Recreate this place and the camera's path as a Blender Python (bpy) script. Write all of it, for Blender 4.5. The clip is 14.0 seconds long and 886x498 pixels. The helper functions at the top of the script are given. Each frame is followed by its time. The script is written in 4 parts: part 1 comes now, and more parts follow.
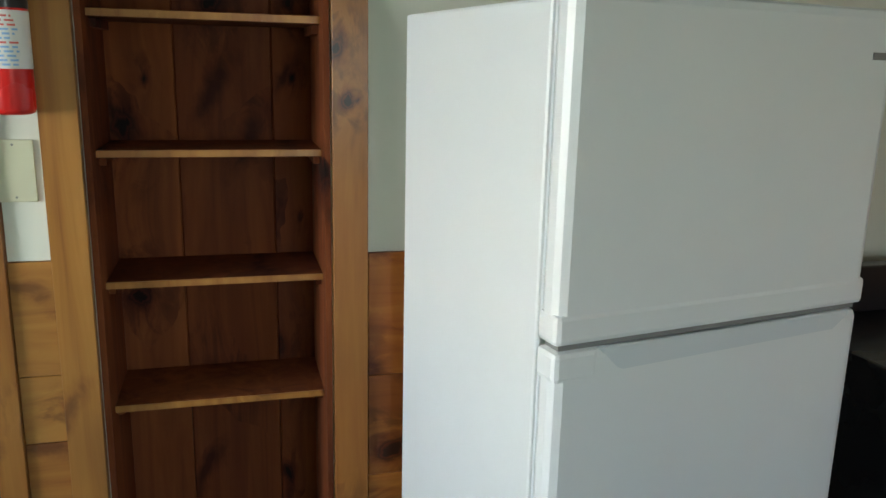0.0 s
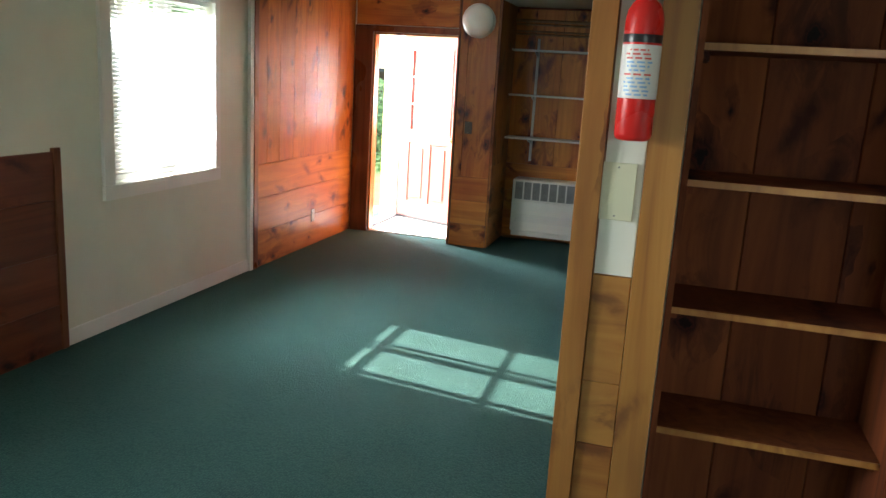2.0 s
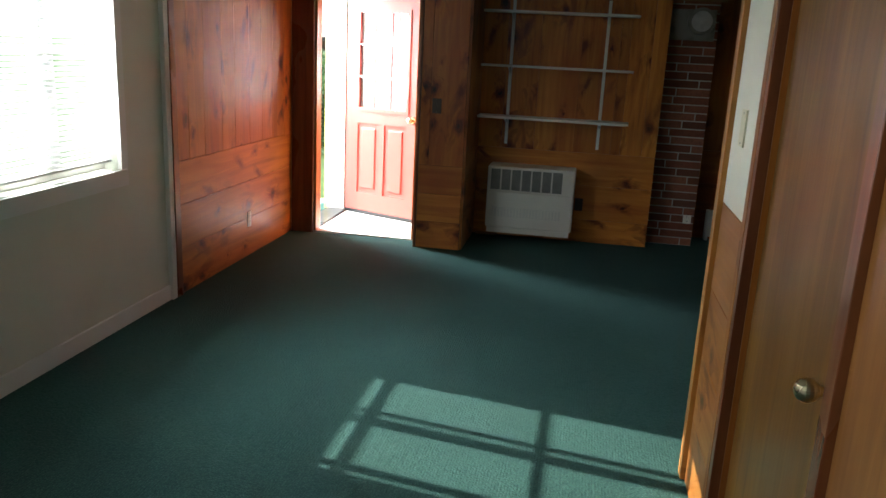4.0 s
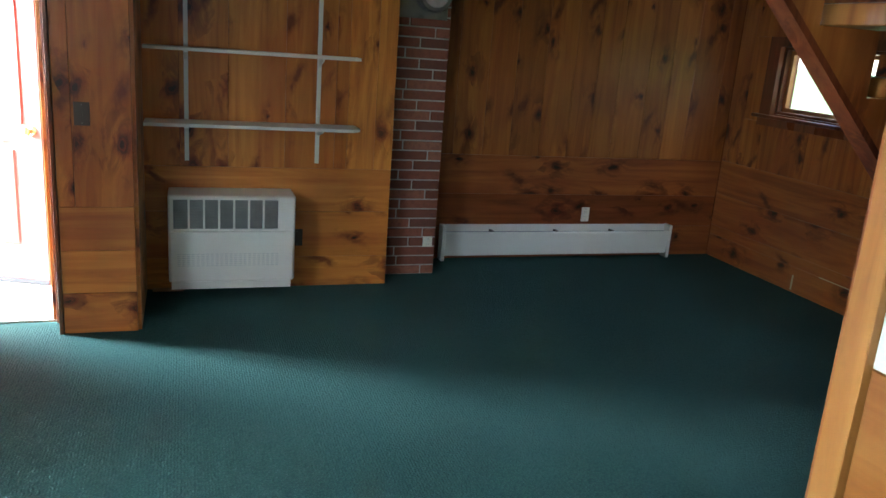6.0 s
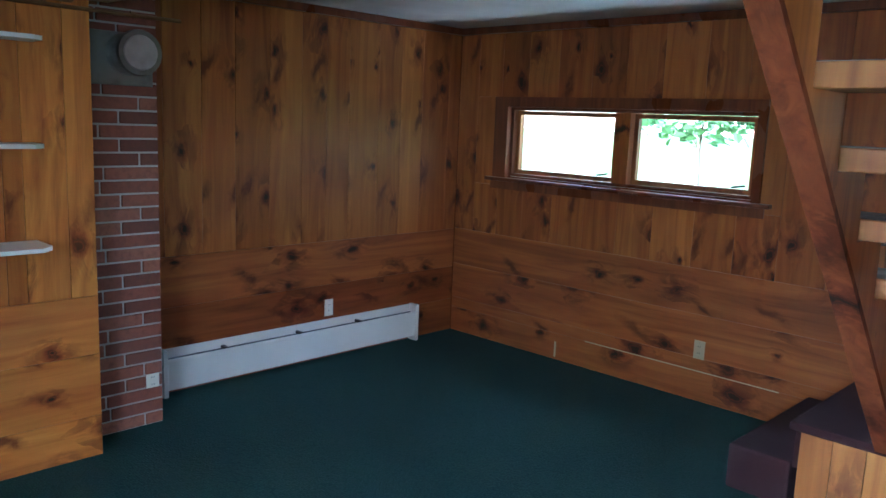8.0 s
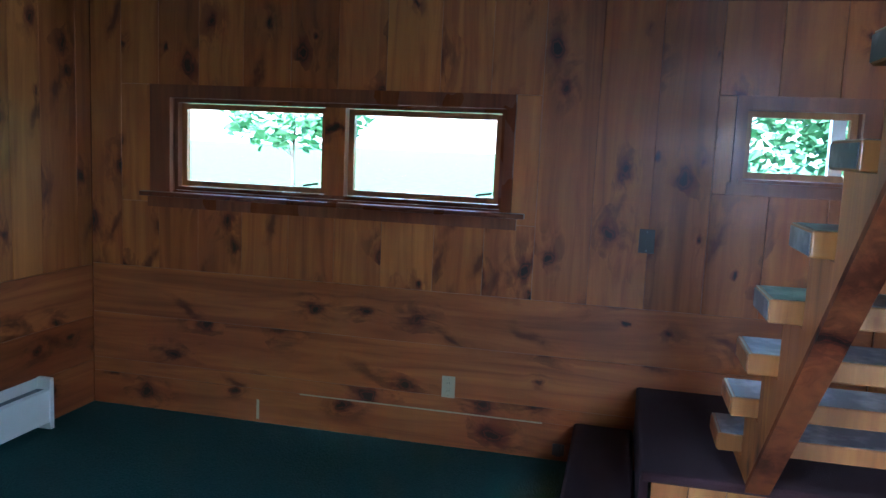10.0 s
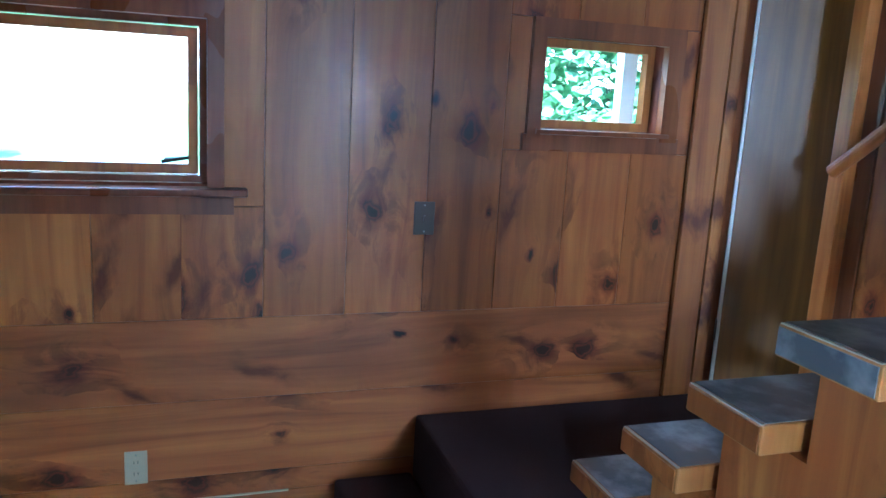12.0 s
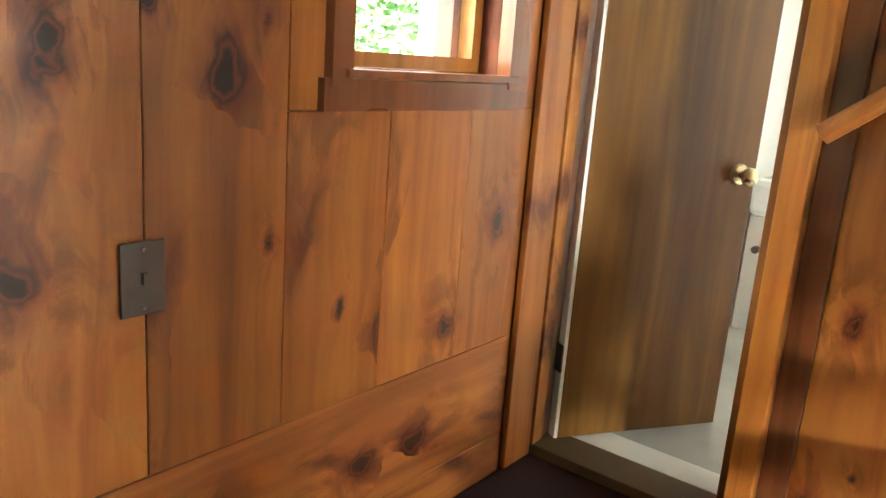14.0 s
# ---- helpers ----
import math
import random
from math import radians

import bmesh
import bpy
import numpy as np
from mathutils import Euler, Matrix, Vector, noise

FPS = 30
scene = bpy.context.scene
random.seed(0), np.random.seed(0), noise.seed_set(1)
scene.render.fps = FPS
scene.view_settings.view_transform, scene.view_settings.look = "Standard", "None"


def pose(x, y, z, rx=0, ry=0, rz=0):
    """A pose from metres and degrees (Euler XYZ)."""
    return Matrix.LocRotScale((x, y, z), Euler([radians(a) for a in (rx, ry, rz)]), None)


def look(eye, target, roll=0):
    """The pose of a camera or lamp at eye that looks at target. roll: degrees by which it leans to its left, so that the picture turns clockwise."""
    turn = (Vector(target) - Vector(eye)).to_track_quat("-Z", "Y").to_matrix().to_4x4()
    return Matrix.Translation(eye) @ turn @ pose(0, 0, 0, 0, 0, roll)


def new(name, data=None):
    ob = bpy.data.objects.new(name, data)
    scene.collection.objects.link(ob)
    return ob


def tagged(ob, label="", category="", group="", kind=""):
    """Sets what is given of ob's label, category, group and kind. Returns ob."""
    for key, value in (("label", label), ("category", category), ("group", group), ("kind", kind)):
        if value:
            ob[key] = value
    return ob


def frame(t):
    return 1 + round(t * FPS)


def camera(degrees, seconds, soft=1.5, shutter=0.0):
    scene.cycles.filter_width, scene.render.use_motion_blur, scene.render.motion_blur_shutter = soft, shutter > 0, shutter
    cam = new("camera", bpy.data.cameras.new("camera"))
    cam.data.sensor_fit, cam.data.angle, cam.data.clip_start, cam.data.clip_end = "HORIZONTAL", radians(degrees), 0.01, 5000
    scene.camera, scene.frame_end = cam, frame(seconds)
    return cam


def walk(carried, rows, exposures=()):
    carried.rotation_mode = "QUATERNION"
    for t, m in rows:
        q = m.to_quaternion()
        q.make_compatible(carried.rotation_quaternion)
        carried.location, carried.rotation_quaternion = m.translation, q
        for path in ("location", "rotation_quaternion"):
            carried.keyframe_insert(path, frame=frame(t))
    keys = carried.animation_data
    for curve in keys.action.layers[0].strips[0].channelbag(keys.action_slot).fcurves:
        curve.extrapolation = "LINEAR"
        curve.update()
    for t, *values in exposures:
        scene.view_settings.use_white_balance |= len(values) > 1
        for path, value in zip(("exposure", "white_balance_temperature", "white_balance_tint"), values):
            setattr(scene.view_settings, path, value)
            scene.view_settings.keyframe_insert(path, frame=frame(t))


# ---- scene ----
cam = camera(58.8, 14.0)
PATH = [
    (0, (0.004, -0.056, 1.623), (0.515, 1.825, 1.175), 1.3),
    (0.5, (-0.068, -0.02, 1.627), (0.279, 1.896, 1.168), 1.7),
    (1, (-0.142, -0.028, 1.614), (0.01, 1.897, 1.096), 1.9),
    (1.5, (-0.261, -0.039, 1.615), (-0.445, 1.879, 1.077), 2.1),
    (2, (-0.38, -0.052, 1.631), (-0.914, 1.826, 1.198), 3.4),
    (2.2, (-0.413, -0.026, 1.621), (-1.076, 1.81, 1.186), 3.8),
    (4.3, (-1.28, 1.413, 1.586), (-1.525, 3.331, 1.077), 3.6),
    (4.5, (-1.386, 1.613, 1.563), (-1.582, 3.535, 1.044), 4.2),
    (5, (-1.582, 2.149, 1.579), (-1.644, 4.071, 1.029), 3.3),
    (5.5, (-1.766, 2.617, 1.598), (-1.379, 4.504, 1.057), 3.2),
    (6, (-1.798, 3.012, 1.635), (-1.178, 4.842, 1.119), 4.3),
    (6.5, (-1.89, 3.376, 1.681), (-0.977, 5.109, 1.275), 2.8),
    (7, (-1.919, 3.704, 1.687), (-0.878, 5.387, 1.398), 3.6),
    (7.5, (-1.922, 4.007, 1.682), (-0.75, 5.599, 1.378), 5.3),
    (8, (-1.956, 4.336, 1.645), (-0.543, 5.715, 1.322), 2.3),
    (8.5, (-1.974, 4.753, 1.614), (-0.354, 5.892, 1.333), 3.1),
    (8.7, (-1.927, 4.898, 1.612), (-0.235, 5.924, 1.32), 3.7),
    (10.8, (-0.98, 5.954, 1.541), (0.994, 5.984, 1.223), 2.5),
    (11, (-0.853, 6.016, 1.542), (1.114, 5.925, 1.189), 3.3),
    (11.5, (-0.471, 6.127, 1.536), (1.473, 5.817, 1.179), 4.5),
    (12, (-0.075, 6.305, 1.584), (1.78, 5.669, 1.193), 3.3),
    (12.5, (0.316, 6.341, 1.549), (2.072, 5.474, 1.146), 2.9),
    (13, (0.717, 6.335, 1.539), (2.298, 5.185, 1.115), 4.1),
    (13.5, (1.084, 6.277, 1.52), (2.415, 4.86, 1.049), 4.3),
    (14, (1.433, 6.112, 1.512), (2.634, 4.587, 1.033), 4.3),
]

EXPOSURES = (
    (0.0, 3.25, 6500, 9), (1.5, 3.1, 6500, 9), (2.2, 2.95, 6500, 9), (4.4, 1.85, 6400, 8), (5.0, 1.95, 6300, 7), (5.5, 2.45, 6100, 4),
    (6.0, 3.4, 5700, 8), (6.5, 4.8, 5300, 9), (7.0, 4.9, 5200, 12), (7.5, 4.5, 5150, 12), (8.0, 3.9, 4850, 13), (8.7, 3.55, 4600, 14),
    (11.0, 3.6, 4200, -2), (11.5, 4.0, 4100, -2), (12.0, 4.25, 4200, 0), (12.6, 4.85, 4800, 4), (13.0, 5.15, 5700, 4), (13.5, 5.2, 6500, 5), (14.0, 5.2, 7200, 7),
)
walk(cam, [(t, look(e, g, r)) for t, e, g, r in PATH], EXPOSURES)

# ---- light ----
world = bpy.data.worlds.new("world")
scene.world = world
world.use_nodes = True
wn = world.node_tree
sky = wn.nodes.new("ShaderNodeTexSky")
sky.sky_type, sky.sun_disc = "NISHITA", False
sky.sun_elevation, sky.sun_rotation = radians(31), radians(-80.4)
wn.links.new(sky.outputs[0], wn.nodes["Background"].inputs[0])
wn.nodes["Background"].inputs[1].default_value = 0.13
sun = new("sun", bpy.data.lights.new("sun", "SUN"))
sun.data.energy, sun.data.angle, sun.data.color = 5.0, radians(0.5), (1.0, 0.95, 0.87)
sun.matrix_world = look((-10, 1.7, 6.0), (0, 0, 0))


def window_light(name, place, target, w, h, power, spread_deg=170):
    lamp = new(name, bpy.data.lights.new(name, "AREA"))
    lamp.data.shape, lamp.data.size, lamp.data.size_y, lamp.data.energy = "RECTANGLE", w, h, power
    lamp.data.color, lamp.data.spread = (0.86, 0.93, 1.0), radians(spread_deg)
    lamp.matrix_world = look(place, target)
    return lamp


window_light("sky_lamp_east", (2.98, 7.12, 2.22), (1.4, 7.1, 0.3), 1.8, 0.6, 1.2)
window_light("lawn_glow_east", (3.3, 7.12, 0.55), (1.6, 7.12, 2.2), 1.8, 0.6, 2.6)
window_light("sky_lamp_small", (2.9, 5.0, 2.1), (1.4, 4.5, 1.0), 0.5, 0.4, 2.0)
window_light("sky_lamp_west", (-3.8, 4.4, 1.62), (-1.7, 4.6, 0.0), 1.0, 0.8, 11, 125)
window_light("sky_lamp_door", (-4.55, 7.98, 1.85), (-2.0, 7.0, 0.0), 1.1, 1.4, 100, 150)
# lamp at an added, unseen south window, to brighten the fridge's front
window_light("sky_lamp_kitchen", (1.0, -2.72, 1.5), (1.0, 0, 1.2), 1.2, 1.0, 2.5)
# lamp at an added, unseen west opening, to light the fridge's side
window_light("sky_lamp_dining", (-3.78, 0.6, 1.45), (0, 0.8, 1.1), 1.3, 1.1, 13)
# lamp at an added, unseen bathroom window, to brighten that room
window_light("sky_lamp_bath", (2.72, 3.1, 1.9), (1.6, 3.1, 1.2), 0.6, 0.6, 4)


# ---- materials ----
class Nodes:
    def __init__(self, name):
        self.mat = bpy.data.materials.new(name)
        self.mat.use_nodes = True
        self.t = self.mat.node_tree
        self.b = self.t.nodes["Principled BSDF"]

    def n(self, kind, **kw):
        node = self.t.nodes.new("ShaderNode" + kind)
        for k, v in kw.items():
            node.inputs[k.replace("_", " ")].default_value = v
        return node

    def link(self, a, b):
        self.t.links.new(a, b)

    def coords(self, scale=(1, 1, 1), shift=True):
        tc = self.n("TexCoord")
        mp = self.n("Mapping")
        mp.inputs["Scale"].default_value = scale
        if shift:
            info = self.n("ObjectInfo")
            mul = self.n("VectorMath")
            mul.operation = "SCALE"
            mul.inputs[0].default_value = (37.1, 11.7, 23.3)
            self.link(info.outputs["Random"], mul.inputs["Scale"])
            add = self.n("VectorMath")
            self.link(tc.outputs["Object"], add.inputs[0])
            self.link(mul.outputs[0], add.inputs[1])
            self.link(add.outputs[0], mp.inputs["Vector"])
        else:
            self.link(tc.outputs["Object"], mp.inputs["Vector"])
        return mp.outputs[0]

    def noise(self, vec, scale, detail=4.0, rough=0.5, distort=0.0):
        nd = self.n("TexNoise", Scale=scale, Detail=detail, Roughness=rough, Distortion=distort)
        self.link(vec, nd.inputs["Vector"])
        return nd.outputs["Fac"]

    def ramp(self, fac, stops):
        r = self.n("ValToRGB")
        el = r.color_ramp.elements
        while len(el) < len(stops):
            el.new(0.5)
        for e, (p, c) in zip(el, stops):
            e.position, e.color = p, (*c, 1) if len(c) == 3 else c
        self.link(fac, r.inputs[0])
        return r.outputs[0]

    def mix(self, fac, a, b, mode="MIX"):
        m = self.n("Mix")
        m.data_type, m.blend_type = "RGBA", mode
        for sock, v in ((m.inputs[0], fac), (m.inputs[6], a), (m.inputs[7], b)):
            if isinstance(v, (int, float)):
                sock.default_value = v
            elif isinstance(v, tuple):
                sock.default_value = (*v, 1)
            else:
                self.link(v, sock)
        return m.outputs[2]

    def math(self, op, a, b=0.0):
        m = self.n("Math")
        m.operation = op
        for sock, v in ((m.inputs[0], a), (m.inputs[1], b)):
            if isinstance(v, (int, float)):
                sock.default_value = v
            else:
                self.link(v, sock)
        return m.outputs[0]

    def bump(self, height, strength=0.3, distance=0.005):
        bp = self.n("Bump", Strength=strength, Distance=distance)
        self.link(height, bp.inputs["Height"])
        self.link(bp.outputs[0], self.b.inputs["Normal"])

    def done(self, color=None, rough=None, metal=0.0, coat=0.0):
        if color is not None:
            if isinstance(color, tuple):
                self.b.inputs["Base Color"].default_value = (*color, 1)
            else:
                self.link(color, self.b.inputs["Base Color"])
        if rough is not None:
            if isinstance(rough, (int, float)):
                self.b.inputs["Roughness"].default_value = rough
            else:
                self.link(rough, self.b.inputs["Roughness"])
        self.b.inputs["Metallic"].default_value = metal
        self.b.inputs["Coat Weight"].default_value = coat
        self.b.inputs["Coat Roughness"].default_value = 0.22
        return self.mat


def pine(name, light, mid, dark, knots=1.0, rough=0.42, coat=0.15):
    """Varnished knotty pine; the grain runs along the board's own z."""
    m = Nodes(name)
    fine = m.coords((34, 34, 0.9))
    long_ = m.coords((6.5, 6.5, 0.4))
    kn = m.coords((1, 1, 0.7))
    warp = m.n("TexNoise", Scale=5.0, Detail=3.0, Roughness=0.6)
    m.link(kn, warp.inputs["Vector"])
    off = m.n("VectorMath")
    off.operation = "MULTIPLY_ADD"
    off.inputs[1].default_value = (0.13, 0.13, 0.13)
    m.link(warp.outputs["Color"], off.inputs[0])
    m.link(kn, off.inputs[2])
    sx = m.n("SeparateXYZ")
    m.link(off.outputs[0], sx.inputs[0])
    cx = m.n("CombineXYZ")
    m.link(sx.outputs[0], cx.inputs[0])
    m.link(sx.outputs[2], cx.inputs[1])
    vor = m.n("TexVoronoi", Scale=4.3, Randomness=1.0)
    vor.voronoi_dimensions = "2D"
    m.link(cx.outputs[0], vor.inputs["Vector"])
    sep = m.n("SeparateColor")
    m.link(vor.outputs["Color"], sep.inputs[0])
    ragged = m.math("SUBTRACT", m.noise(m.coords((1, 1, 0.55)), 17.0, 4.0, 0.62, 0.9), 0.5)
    size = m.math("MAXIMUM", m.math("SUBTRACT", m.math("MULTIPLY", sep.outputs[0], 0.27), 0.27 - 0.16 * min(knots, 1.1)), 0.01)
    u = m.math("DIVIDE", m.math("ADD", vor.outputs["Distance"], m.math("MULTIPLY", ragged, 0.2)), size)
    has = m.ramp(size, [(0.018, (0, 0, 0)), (0.04, (1, 1, 1))])
    near = m.math("MULTIPLY", m.math("POWER", 2.718, m.math("MULTIPLY", u, -0.6)), has)
    bend = m.n("CombineXYZ")
    m.link(m.math("MULTIPLY", near, 0.7), bend.inputs[0])
    bent = m.n("VectorMath")
    m.link(long_, bent.inputs[0])
    m.link(bend.outputs[0], bent.inputs[1])
    g1 = m.noise(bent.outputs[0], 2.0, 5.0, 0.55, 1.2)
    g2 = m.noise(fine, 1.6, 3.0, 0.6, 0.3)
    base = m.ramp(g1, [(0.26, dark), (0.44, mid), (0.68, light)])
    base = m.mix(m.math("MULTIPLY", g2, 0.4), base, mid, "MULTIPLY")
    base = m.mix(m.ramp(g2, [(0.35, (0, 0, 0)), (0.75, (0.3, 0.3, 0.3))]), base, light)
    info = m.n("ObjectInfo")
    tone = m.ramp(info.outputs["Random"], [(0.0, (0.72, 0.64, 0.56)), (0.35, (0.98, 0.9, 0.82)), (0.7, (1.0, 1.0, 0.95)), (1.0, (1.2, 1.2, 1.12))])
    base = m.mix(1.0, base, tone, "MULTIPLY")
    # broad reddish heartwood and dull old varnish
    heart = m.noise(m.coords((2.6, 2.6, 0.5)), 1.7, 3.0, 0.5, 0.6)
    base = m.mix(m.ramp(heart, [(0.5, (0, 0, 0)), (0.7, (0.5, 0.5, 0.5))]), base, (dark[0] * 1.35, dark[1] * 1.1, dark[2] * 1.1))
    # winged stains that trail from the knots along the grain
    smoke = m.noise(m.coords((1, 1, 0.42)), 9.0, 5.0, 0.62, 1.8)
    wing = m.math("MULTIPLY", m.ramp(smoke, [(0.45, (0, 0, 0)), (0.56, (1, 1, 1))]), m.math("MULTIPLY", m.ramp(m.math("MULTIPLY", u, 0.16), [(0.12, (1, 1, 1)), (0.8, (0, 0, 0))]), has))
    base = m.mix(m.math("MULTIPLY", wing, 0.9), base, (dark[0] * 0.3, dark[1] * 0.19, dark[2] * 0.22))
    # long spike knots lying slantwise across a board
    turn = m.n("Mapping")
    turn.inputs["Rotation"].default_value = (0, 0.62, 0)
    m.link(off.outputs[0], turn.inputs["Vector"])
    sq = m.n("SeparateXYZ")
    m.link(turn.outputs[0], sq.inputs[0])
    cq = m.n("CombineXYZ")
    m.link(m.math("MULTIPLY", sq.outputs[0], 3.4), cq.inputs[0])
    m.link(m.math("MULTIPLY", sq.outputs[2], 1.15), cq.inputs[1])
    spike = m.n("TexVoronoi", Scale=1.9, Randomness=1.0)
    spike.voronoi_dimensions = "2D"
    m.link(cq.outputs[0], spike.inputs["Vector"])
    pick = m.n("SeparateColor")
    m.link(spike.outputs["Color"], pick.inputs[0])
    blade = m.math("ADD", spike.outputs["Distance"], m.math("MULTIPLY", ragged, 0.35))
    slash = m.math("MULTIPLY", m.ramp(blade, [(0.05, (1, 1, 1)), (0.16, (0.35,) * 3), (0.26, (0, 0, 0))]), m.ramp(pick.outputs[0], [(0.78 - 0.14 * knots, (0, 0, 0)), (0.8 - 0.14 * knots, (1, 1, 1))]))
    base = m.mix(m.math("MULTIPLY", slash, 0.88 * min(1.0, knots)), base, (dark[0] * 0.4, dark[1] * 0.2, dark[2] * 0.2))
    third = m.math("MULTIPLY", u, 0.3333)
    core = (dark[0] * 0.07, dark[1] * 0.05, dark[2] * 0.06)
    rust = (dark[0] * 0.62, dark[1] * 0.34, dark[2] * 0.3)
    ring = m.ramp(third, [(0.0, core), (0.15, core), (0.21, rust), (0.27, tuple(2.0 * c for c in core)), (0.36, rust), (0.48, (dark[0] * 0.95, dark[1] * 0.7, dark[2] * 0.6)), (0.75, mid)])
    cover = m.ramp(third, [(0.0, (1,) * 3), (0.24, (0.95,) * 3), (0.4, (0.6,) * 3), (0.9, (0, 0, 0))])
    base = m.mix(m.math("MULTIPLY", cover, has), base, ring)
    pit = m.math("MULTIPLY", m.ramp(third, [(0.22, (1, 1, 1)), (0.34, (0, 0, 0))]), has)
    stain = m.noise(m.coords((1, 1, 0.5)), 2.6, 3.0)
    base = m.mix(m.ramp(stain, [(0.55, (0, 0, 0)), (0.74, (0.45, 0.45, 0.45))]), base, tuple(c * 0.8 for c in dark))
    m.bump(m.math("ADD", g2, m.math("MULTIPLY", pit, 0.5)), 0.22, 0.002)
    m.b.inputs["Specular IOR Level"].default_value = 0.38
    r = m.ramp(stain, [(0.3, (rough - 0.08,) * 3), (0.7, (rough + 0.12,) * 3)])
    return m.done(base, r, coat=coat)


def paint(name, color, rough=0.5, mottled=0.05, bump=0.1, scale=40.0):
    m = Nodes(name)
    v = m.coords((1, 1, 1), shift=False)
    big = m.noise(v, 2.3, 5.0)
    c = m.mix(m.ramp(big, [(0.35, (0, 0, 0)), (0.75, (1, 1, 1))]), color, tuple(k * (1 - mottled * 2) for k in color))
    m.bump(m.noise(v, scale, 3.0), bump, 0.002)
    return m.done(c, m.ramp(big, [(0.3, (rough,) * 3), (0.8, (min(1, rough + 0.15),) * 3)]))


def metal(name, color, rough=0.35):
    m = Nodes(name)
    v = m.coords((1, 1, 1))
    nz = m.noise(v, 14.0, 4.0)
    c = m.mix(m.ramp(nz, [(0.4, (0, 0, 0)), (0.8, (0.7, 0.7, 0.7))]), color, tuple(k * 0.6 for k in color))
    return m.done(c, m.ramp(nz, [(0.2, (rough * 0.8,) * 3), (0.8, (min(1, rough * 1.5),) * 3)]), metal=1.0)


def worn_tread():
    m = Nodes("worn_grey_tread_paint")
    v = m.coords((1, 1, 1))
    wear = m.noise(v, 4.0, 3.0, 0.5)
    scuff = m.noise(v, 9.0, 4.0, 0.55)
    c = m.ramp(wear, [(0.35, (0.065, 0.066, 0.074)), (0.55, (0.085, 0.077, 0.072)), (0.78, (0.17, 0.11, 0.07))])
    c = m.mix(m.ramp(scuff, [(0.46, (0, 0, 0)), (0.68, (0.62, 0.62, 0.62))]), c, (0.38, 0.36, 0.34))
    m.bump(m.noise(v, 60.0, 2.0), 0.15, 0.001)
    return m.done(c, 0.4)


def carpet_material():
    m = Nodes("green_carpet")
    v = m.coords((1, 1, 1), shift=False)
    loop = m.n("TexVoronoi", Scale=95.0)
    m.link(v, loop.inputs["Vector"])
    rib = m.n("TexWave", Scale=26.0, Distortion=2.5, Detail=2.0)
    rib.inputs["Detail Scale"].default_value = 4.0
    m.link(v, rib.inputs["Vector"])
    wear = m.noise(v, 1.3, 4.0)
    fleck = m.noise(v, 160.0, 2.0)
    c = m.ramp(wear, [(0.3, (0.014, 0.042, 0.035)), (0.7, (0.024, 0.066, 0.054))])
    c = m.mix(m.ramp(fleck, [(0.4, (0, 0, 0)), (0.7, (0.6, 0.6, 0.6))]), c, (0.045, 0.12, 0.098))
    c = m.mix(m.math("MULTIPLY", loop.outputs["Distance"], 0.7), c, (0.008, 0.035, 0.032))
    h = m.math("ADD", m.math("MULTIPLY", loop.outputs["Distance"], -1.0), m.math("MULTIPLY", rib.outputs["Fac"], 0.22))
    m.bump(h, 0.6, 0.005)
    m.b.inputs["Sheen Weight"].default_value = 0.03
    m.b.inputs["Sheen Tint"].default_value = (0.6, 0.9, 0.9, 1)
    m.b.inputs["Specular IOR Level"].default_value = 0.15
    return m.done(c, 0.95)


def brick_material():
    m = Nodes("red_brick")
    v = m.coords((1, 1, 1))
    info = m.n("ObjectInfo")
    nz = m.noise(v, 34.0, 6.0, 0.65)
    c = m.ramp(info.outputs["Random"], [(0.0, (0.15, 0.05, 0.028)), (0.5, (0.25, 0.08, 0.042)), (1.0, (0.32, 0.125, 0.07))])
    c = m.mix(m.ramp(nz, [(0.45, (0, 0, 0)), (0.8, (0.7, 0.7, 0.7))]), c, (0.1, 0.04, 0.03))
    m.bump(nz, 0.5, 0.004)
    return m.done(c, 0.85)


def leaf_material(name, a, b):
    m = Nodes(name)
    geo = m.n("NewGeometry")
    c = m.ramp(geo.outputs["Random Per Island"], [(0.0, a), (1.0, b)])
    mat = m.done(c, 0.45)
    m.b.inputs["Transmission Weight"].default_value = 0.0
    tr = m.n("BsdfTranslucent")
    m.link(c, tr.inputs["Color"])
    mx = m.n("MixShader")
    mx.inputs[0].default_value = 0.35
    m.link(m.b.outputs[0], mx.inputs[1])
    m.link(tr.outputs[0], mx.inputs[2])
    m.link(mx.outputs[0], m.t.nodes["Material Output"].inputs[0])
    return mat


def glass_material():
    m = Nodes("window_glass")
    m.b.inputs["Transmission Weight"].default_value = 1.0
    m.b.inputs["IOR"].default_value = 1.02
    return m.done((0.98, 1.0, 0.99), 0.02)


PINE = pine("knotty_pine", (0.6, 0.25, 0.05), (0.43, 0.148, 0.028), (0.24, 0.067, 0.015))
PINE_GOLD = pine("golden_knotty_pine", (0.68, 0.3, 0.058), (0.52, 0.185, 0.03), (0.28, 0.078, 0.015), knots=1.05)
PINE_RED = pine("red_stained_pine", (0.46, 0.182, 0.036), (0.32, 0.11, 0.021), (0.18, 0.049, 0.011))
MAROON_PINE = pine("maroon_stained_pine", (0.38, 0.13, 0.032), (0.26, 0.076, 0.018), (0.14, 0.033, 0.009))
DEEP_MAROON = pine("deep_maroon_pine", (0.22, 0.062, 0.024), (0.15, 0.036, 0.015), (0.08, 0.018, 0.008))
